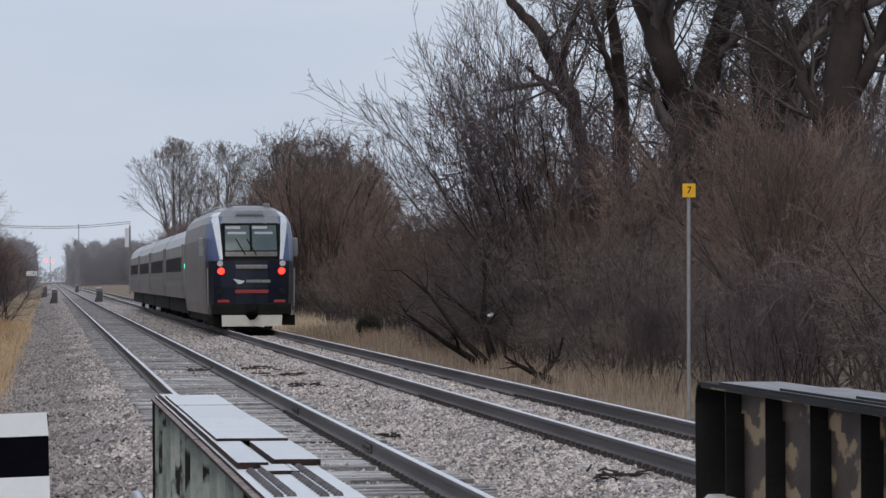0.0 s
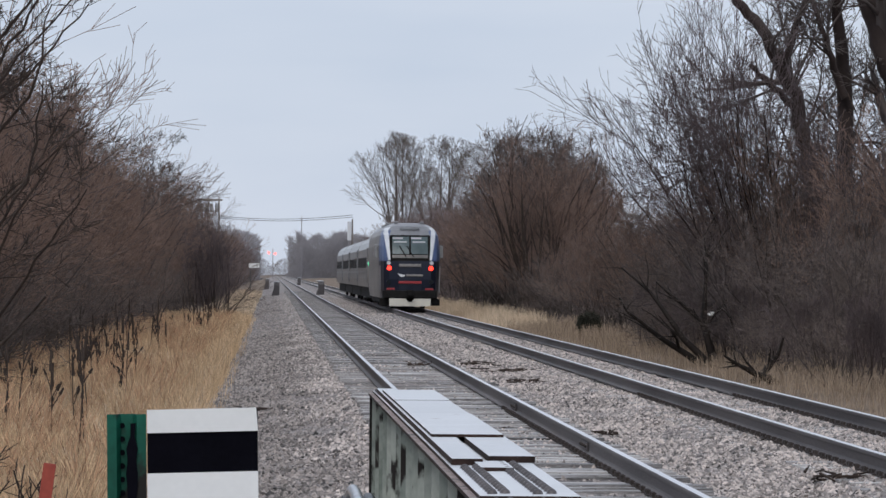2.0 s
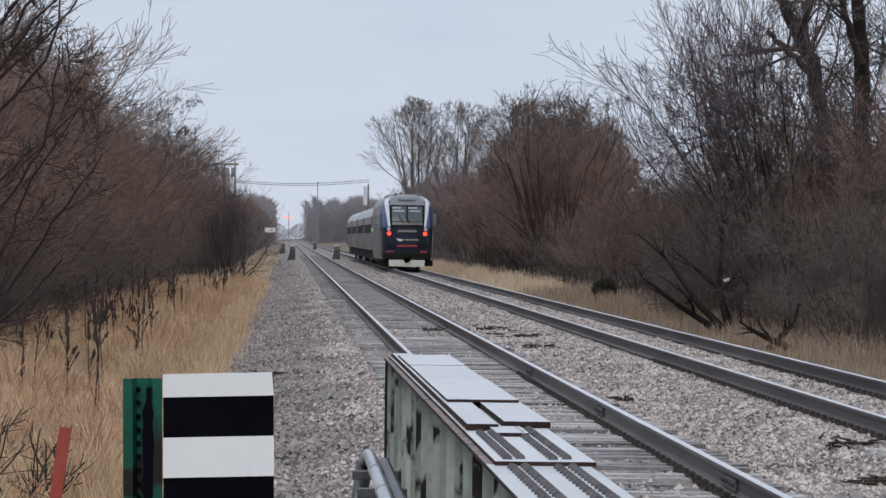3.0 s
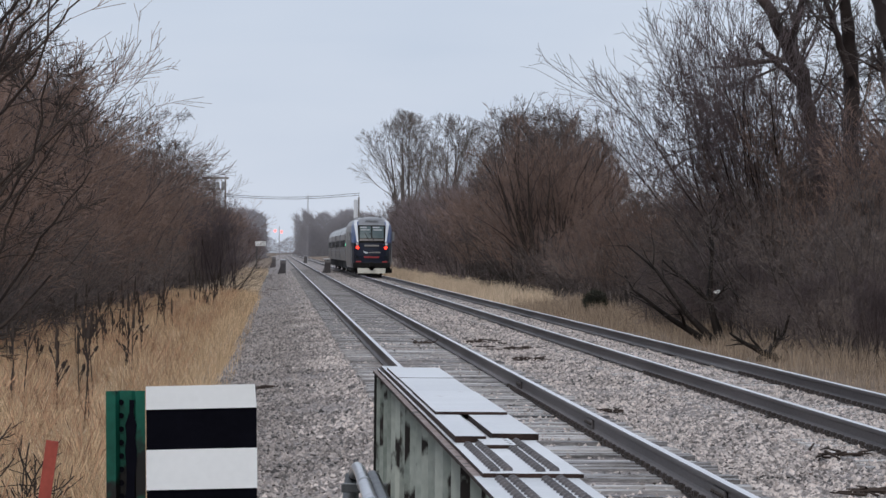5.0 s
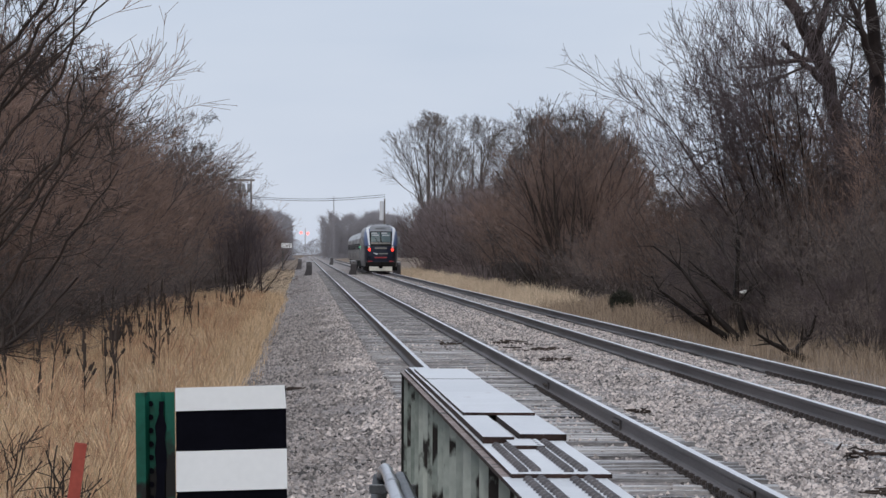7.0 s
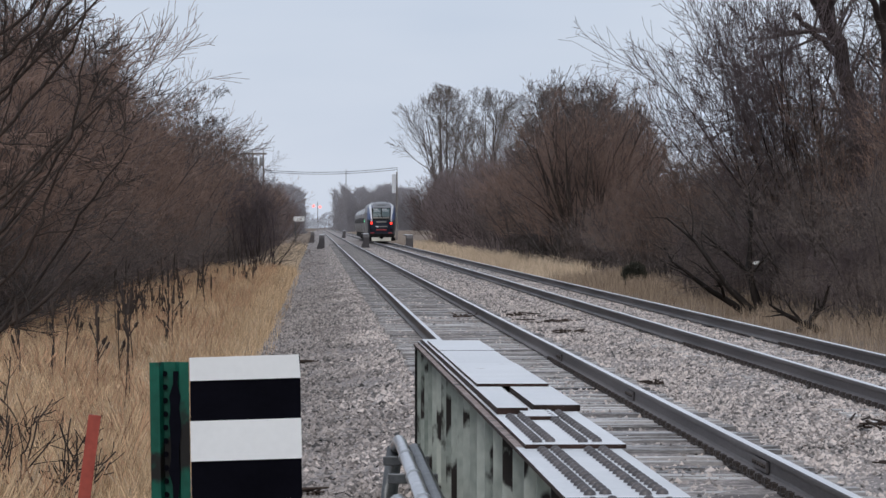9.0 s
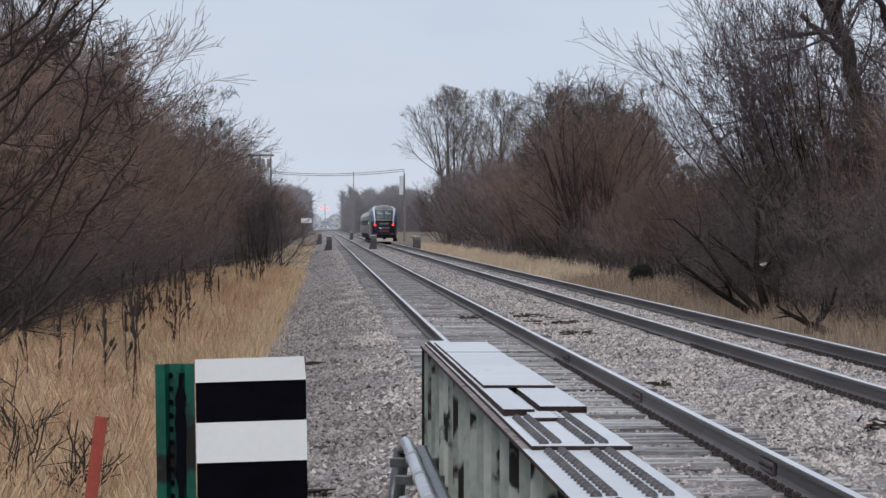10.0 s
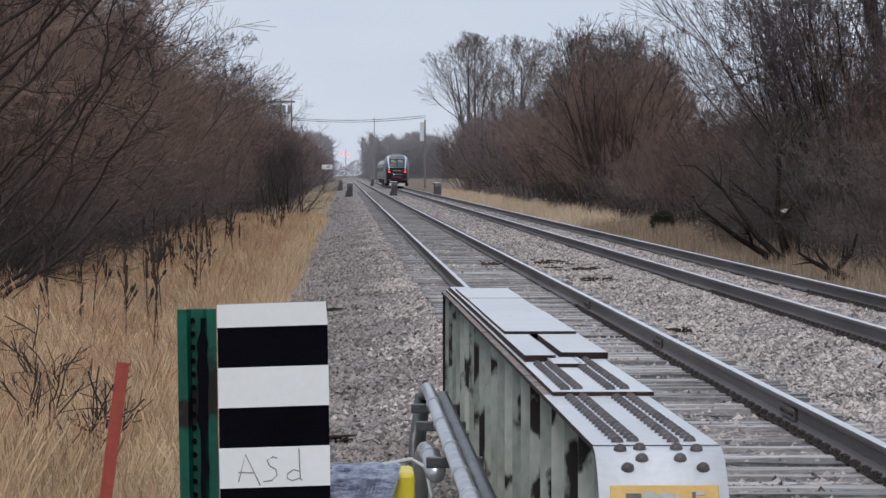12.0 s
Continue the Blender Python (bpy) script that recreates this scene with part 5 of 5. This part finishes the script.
def make_locomotive():
    t = thing("locomotive", "navy, blue and white diesel locomotive with red tail lights", "locomotive")
    rings = shell(LOCO, 21.3, 0.5)

    def slot(j, i):
        front = 3 <= i <= 10
        if j <= 2:
            return 0 if 2 <= i <= 11 else 2
        if j >= 7 or (j == 6 and 5 <= i <= 8):
            return 3
        if 5 <= i <= 8:
            return 4
        return 1 if 2 <= i <= 11 else 2

    child("body", ring_mesh("body", rings, [M_NAVY, M_BLUE, M_SILVER, M_ROOF, M_UNDER], slot), t, "navy lower nose, blue cab flanks, grey sides")
    part("underframe", box(-1.3, 1.3, 0.5, 21.2, 0.35, 0.95, 0.03), M_UNDER, t)
    # windscreen
    part("windscreen_frame", front_quad(-0.92, 0.92, 2.54, 3.74, 0.02, 6), M_UNDER, t, "black windscreen surround")
    for x0, x1 in ((-0.85, -0.04), (0.04, 0.85)):
        pane = part("windscreen", front_quad(x0, x1, 2.80, 3.66, 0.05, 4), M_GLASS, t, "greenish windscreen pane")
        part("blind", front_quad(x0 + 0.08, x1 - 0.12, 3.36, 3.44, 0.06, 2), M_TRAIN_WHITE, pane)
        part("blind", front_quad(x0 + 0.02, x1 - 0.3, 3.54, 3.63, 0.06, 2), M_TRAIN_WHITE, pane)
    part("screen_band", front_quad(-0.86, 0.86, 2.60, 2.76, 0.035, 3), M_SILVER, t, "grey panel below the windscreen")
    for x in (-0.2, 0.16):
        part("wiper", tube([(x, front_y(2.7) - 0.08, 2.66), (x - 0.3, front_y(3.2) - 0.08, 3.2)], 0.02, 5), M_UNDER, t)
    part("roof_hatch", front_quad(-0.48, 0.48, 4.04, 4.14, 0.16, 3), M_GALV, t)
    # white stripes that follow the pillars
    for side in (-1, 1):
        bm = bmesh.new()
        rows = []
        for z in np.linspace(2.5, 4.22, 16):
            f = (z - 2.5) / 1.72
            w = loco_half(z)
            x0 = min(0.94 + 0.12 * f, 0.8 * w)
            xs = np.linspace(x0, min(x0 + 0.11 + 0.15 * f, 0.97 * w), 6)
            rows.append([bm.verts.new((side * x, front_y(z) + nose_curve(x / w) - 0.05, z)) for x in xs])
        for a, b in zip(rows, rows[1:]):
            for k in range(5):
                bm.faces.new((a[k], a[k + 1], b[k + 1], b[k]))
        bmesh.ops.recalc_face_normals(bm, faces=bm.faces)
        bmesh.ops.solidify(bm, geom=bm.faces[:], thickness=0.03)
        part("pillar_stripe", bm, M_TRAIN_WHITE, t, "white stripe up the cab pillar")
        head = part("headlight", disc((side * 1.03, 0.3, 2.36), (0, -1, 0), 0.10, 0.2, 14), M_LAMP_GLASS, t, "clear headlight")
        part("tail_light", disc((side * 1.0, 0.26, 2.10), (0, -1, 0), 0.115, 0.2, 14), M_TAIL, t, "glowing red tail light")
        part("lower_light", disc((side * 1.02, 0.26, 1.42), (0, -1, 0), 0.11, 0.2, 12), M_DARK_GLASS, t)
        part("marker_stripe", box(side * 0.92 - 0.2, side * 0.92 + 0.2, 0.08, 0.3, 1.02, 1.12, 0.01), M_TRAIN_RED, t)
        part("mirror", box(side * 1.58 - 0.09, side * 1.58 + 0.09, 2.4, 2.52, 2.62, 3.25, 0.02), M_GALV, t, "cab mirror")
        part("handrail", tube([(side * 1.42, 0.5, 0.9), (side * 1.44, 0.45, 2.2)], 0.025, 5), M_GALV, t)
        part("step", box(side * 1.2 - 0.25, side * 1.2 + 0.25, 0.35, 0.7, 0.25, 0.6, 0.02), M_UNDER, t)
    part("name_bar", box(-0.52, 0.52, -0.05, 0.06, 2.17, 2.31, 0.02), M_SILVER, t, "dull number board")
    part("emblem", prism([(-0.62, 1.84), (-0.22, 1.76), (-0.30, 1.68), (-0.44, 1.66)], "y", -0.03, 0.05), M_TRAIN_WHITE, t, "white emblem shape")
    part("emblem", box(-0.18, 0.62, -0.03, 0.05, 1.70, 1.80, 0.01), M_SILVER, t, "grey emblem bar")
    part("nose_stripe", box(-0.55, 0.55, -0.03, 0.06, 1.34, 1.46, 0.01), M_TRAIN_RED, t, "red stripe across the nose")
    part("buffer_beam", box(-1.3, 1.3, -0.02, 0.4, 0.62, 1.0, 0.04), M_UNDER, t)
    part("coupler", box(-0.16, 0.16, -0.45, 0.3, 0.72, 1.02, 0.05), M_UNDER, t)
    part("plow", prism([(-0.98, 0.22), (0.98, 0.22), (1.0, 0.60), (0.22, 0.60), (0.08, 0.44), (-0.08, 0.44), (-0.22, 0.60), (-1.0, 0.60)], "y", -0.12, 0.02), M_PLOW, t, "cream snow plow with a notch")
    for side in (-1, 1):
        part("roof_antenna", box(side * 0.62 - 0.1, side * 0.62 + 0.1, 2.1, 2.6, 4.25, 4.44, 0.03), M_ROOF, t)
    part("side_lamp", disc((-1.5, 21.0, 2.35), (-1, 0, 0), 0.09, 0.03, 10), M_GREEN_LAMP, t, "small green side lamp")
    part("roof_unit", box(-0.9, 0.9, 7, 18, 4.2, 4.42, 0.05), M_ROOF, t)
    # the body sits low on its springs
    for ob in t.children:
        ob.matrix_basis = Matrix.Translation((0, 0, -0.09)) @ Matrix.Diagonal((1, 1, 0.97, 1))
    for y in (4.2, 17.2):
        bogie(t, y)
    return t


COACH = [(0.95, 1.46), (1.4, 1.53), (2.6, 1.53), (3.0, 1.49), (3.35, 1.36), (3.62, 1.10), (3.80, 0.7), (3.86, 0.25)]


def make_coach():
    c = thing("passenger_coach", "dirty silver passenger coach with a row of dark windows", "coach", "coaches")
    rings = [[(-w, 25.6, z), (-w, 0, z), (w, 0, z), (w, 25.6, z)] for z, w in COACH]
    verts = [p for r in rings for p in r]
    faces, slots = [], []
    for j in range(len(rings) - 1):
        for i in range(4):
            k = (i + 1) % 4
            faces.append((j * 4 + i, j * 4 + k, (j + 1) * 4 + k, (j + 1) * 4 + i))
            slots.append(1 if j >= 3 and i in (0, 2) else 0)
    n = len(verts)
    faces += [(3, 2, 1, 0), (n - 4, n - 3, n - 2, n - 1)]
    slots += [0, 1]
    child("body", mesh_of("body", verts, faces, [M_SILVER, M_COACH_ROOF], slots=slots), c, "silver body with a paler roof")
    for side in (-1, 1):
        for k in range(11):
            y = 2.6 + 1.9 * k
            part("window", box(side * 1.535 - 0.012, side * 1.535 + 0.012, y, y + 1.45, 2.0, 2.55), M_DARK_GLASS, c, "dark tinted window")
        for y in (0.6, 24.2):
            part("door", box(side * 1.535 - 0.012, side * 1.535 + 0.012, y, y + 0.85, 1.15, 3.05), M_ROOF, c, "grey side door")
        part("side_rib", box(side * 1.535 - 0.01, side * 1.535 + 0.012, 0.1, 25.5, 1.72, 1.80), M_ROOF, c)
    part("underframe", box(-1.3, 1.3, 0.4, 25.2, 0.35, 0.95, 0.03), M_UNDER, c)
    part("gangway", box(-0.6, 0.6, -0.35, 0.0, 1.0, 3.3, 0.05), M_UNDER, c)
    for y in (4.0, 21.6):
        bogie(c, y)
    return c


# ---- build ----
make_ground()
track_west = make_track("railway_track", LEFT_TRACK, -0.206, "straight railway track on weathered timber ties", 19.0)
track_east = make_track("railway_track", RIGHT_TRACK, -0.216, "straight railway track deep in ballast", 26.0)
for jy in (30.1, 42.7, 55.2):
    joint_bar(track_west, LEFT_TRACK + GAUGE / 2, jy, -1)
make_stones()
make_left_girder()
make_centre_girder()
make_marker()
loco = make_locomotive()
coach = make_coach()
coaches = [coach] + [copy_thing(coach, pose(0, 0, 0)) for _ in range(3)]
make_conduits()
make_stake()
make_tarp()
make_number_sign()
make_far_bridge()
make_white_sign()
make_power_line()
make_far_signal()
make_far_boxes()
make_woods()
far_woods()
grass_field("dry_grass", 1, 380000, (-6.5, -0.75, 24, 190), 0.62, M_GRASS, "tan dead grass in uneven clumps beside the ballast")
grass_field("dry_grass", 2, 30000, (-4.0, -0.9, 185, 420), 0.7, M_PALE_GRASS, "pale dry grass along the ballast edge", 1.2)
grass_field("dry_grass", 3, 50000, (9.2, 12.0, 168, 430), 0.75, M_PALE_GRASS, "pale straw-coloured grass verge", 1.2)
grass_field("dry_grass", 4, 60000, (9.3, 13.4, 40, 172), 0.5, M_BROWN_GRASS, "thin brown dead grass below the thicket", 1.2)
grass_field("dead_stems", 9, 60000, (-6.4, -1.2, 26, 170), 0.8, M_RUSSET, "russet dead stems standing in the grass", 1.5, 0.9)
grass_field("pale_grass", 13, 110000, (-6.4, -1.0, 25, 150), 0.5, M_PALE_GRASS, "pale straw clumps among the tan grass", 1.6, 1.1)
grass_field("dry_litter", 12, 9000, (-1.7, 0.0, 24, 160), 0.16, M_BROWN_GRASS, "short brown litter at the foot of the ballast", 1.5)
make_weeds()
make_debris()
make_dead_branch()


def motions():
    """The train draws away, gathering speed a little."""
    times = [0.5 * k for k in range(25)]

    def nose(t):
        return 134.1 + 30.056 * t + 0.161 * t * t

    def rows(ahead):
        return [(t, pose(RIGHT_TRACK, nose(t) + ahead, grade(nose(t) + ahead))) for t in times]

    walk(loco, rows(0.0))
    for k, c in enumerate(coaches):
        walk(c, rows(22.0 + 26.0 * k))


motions()
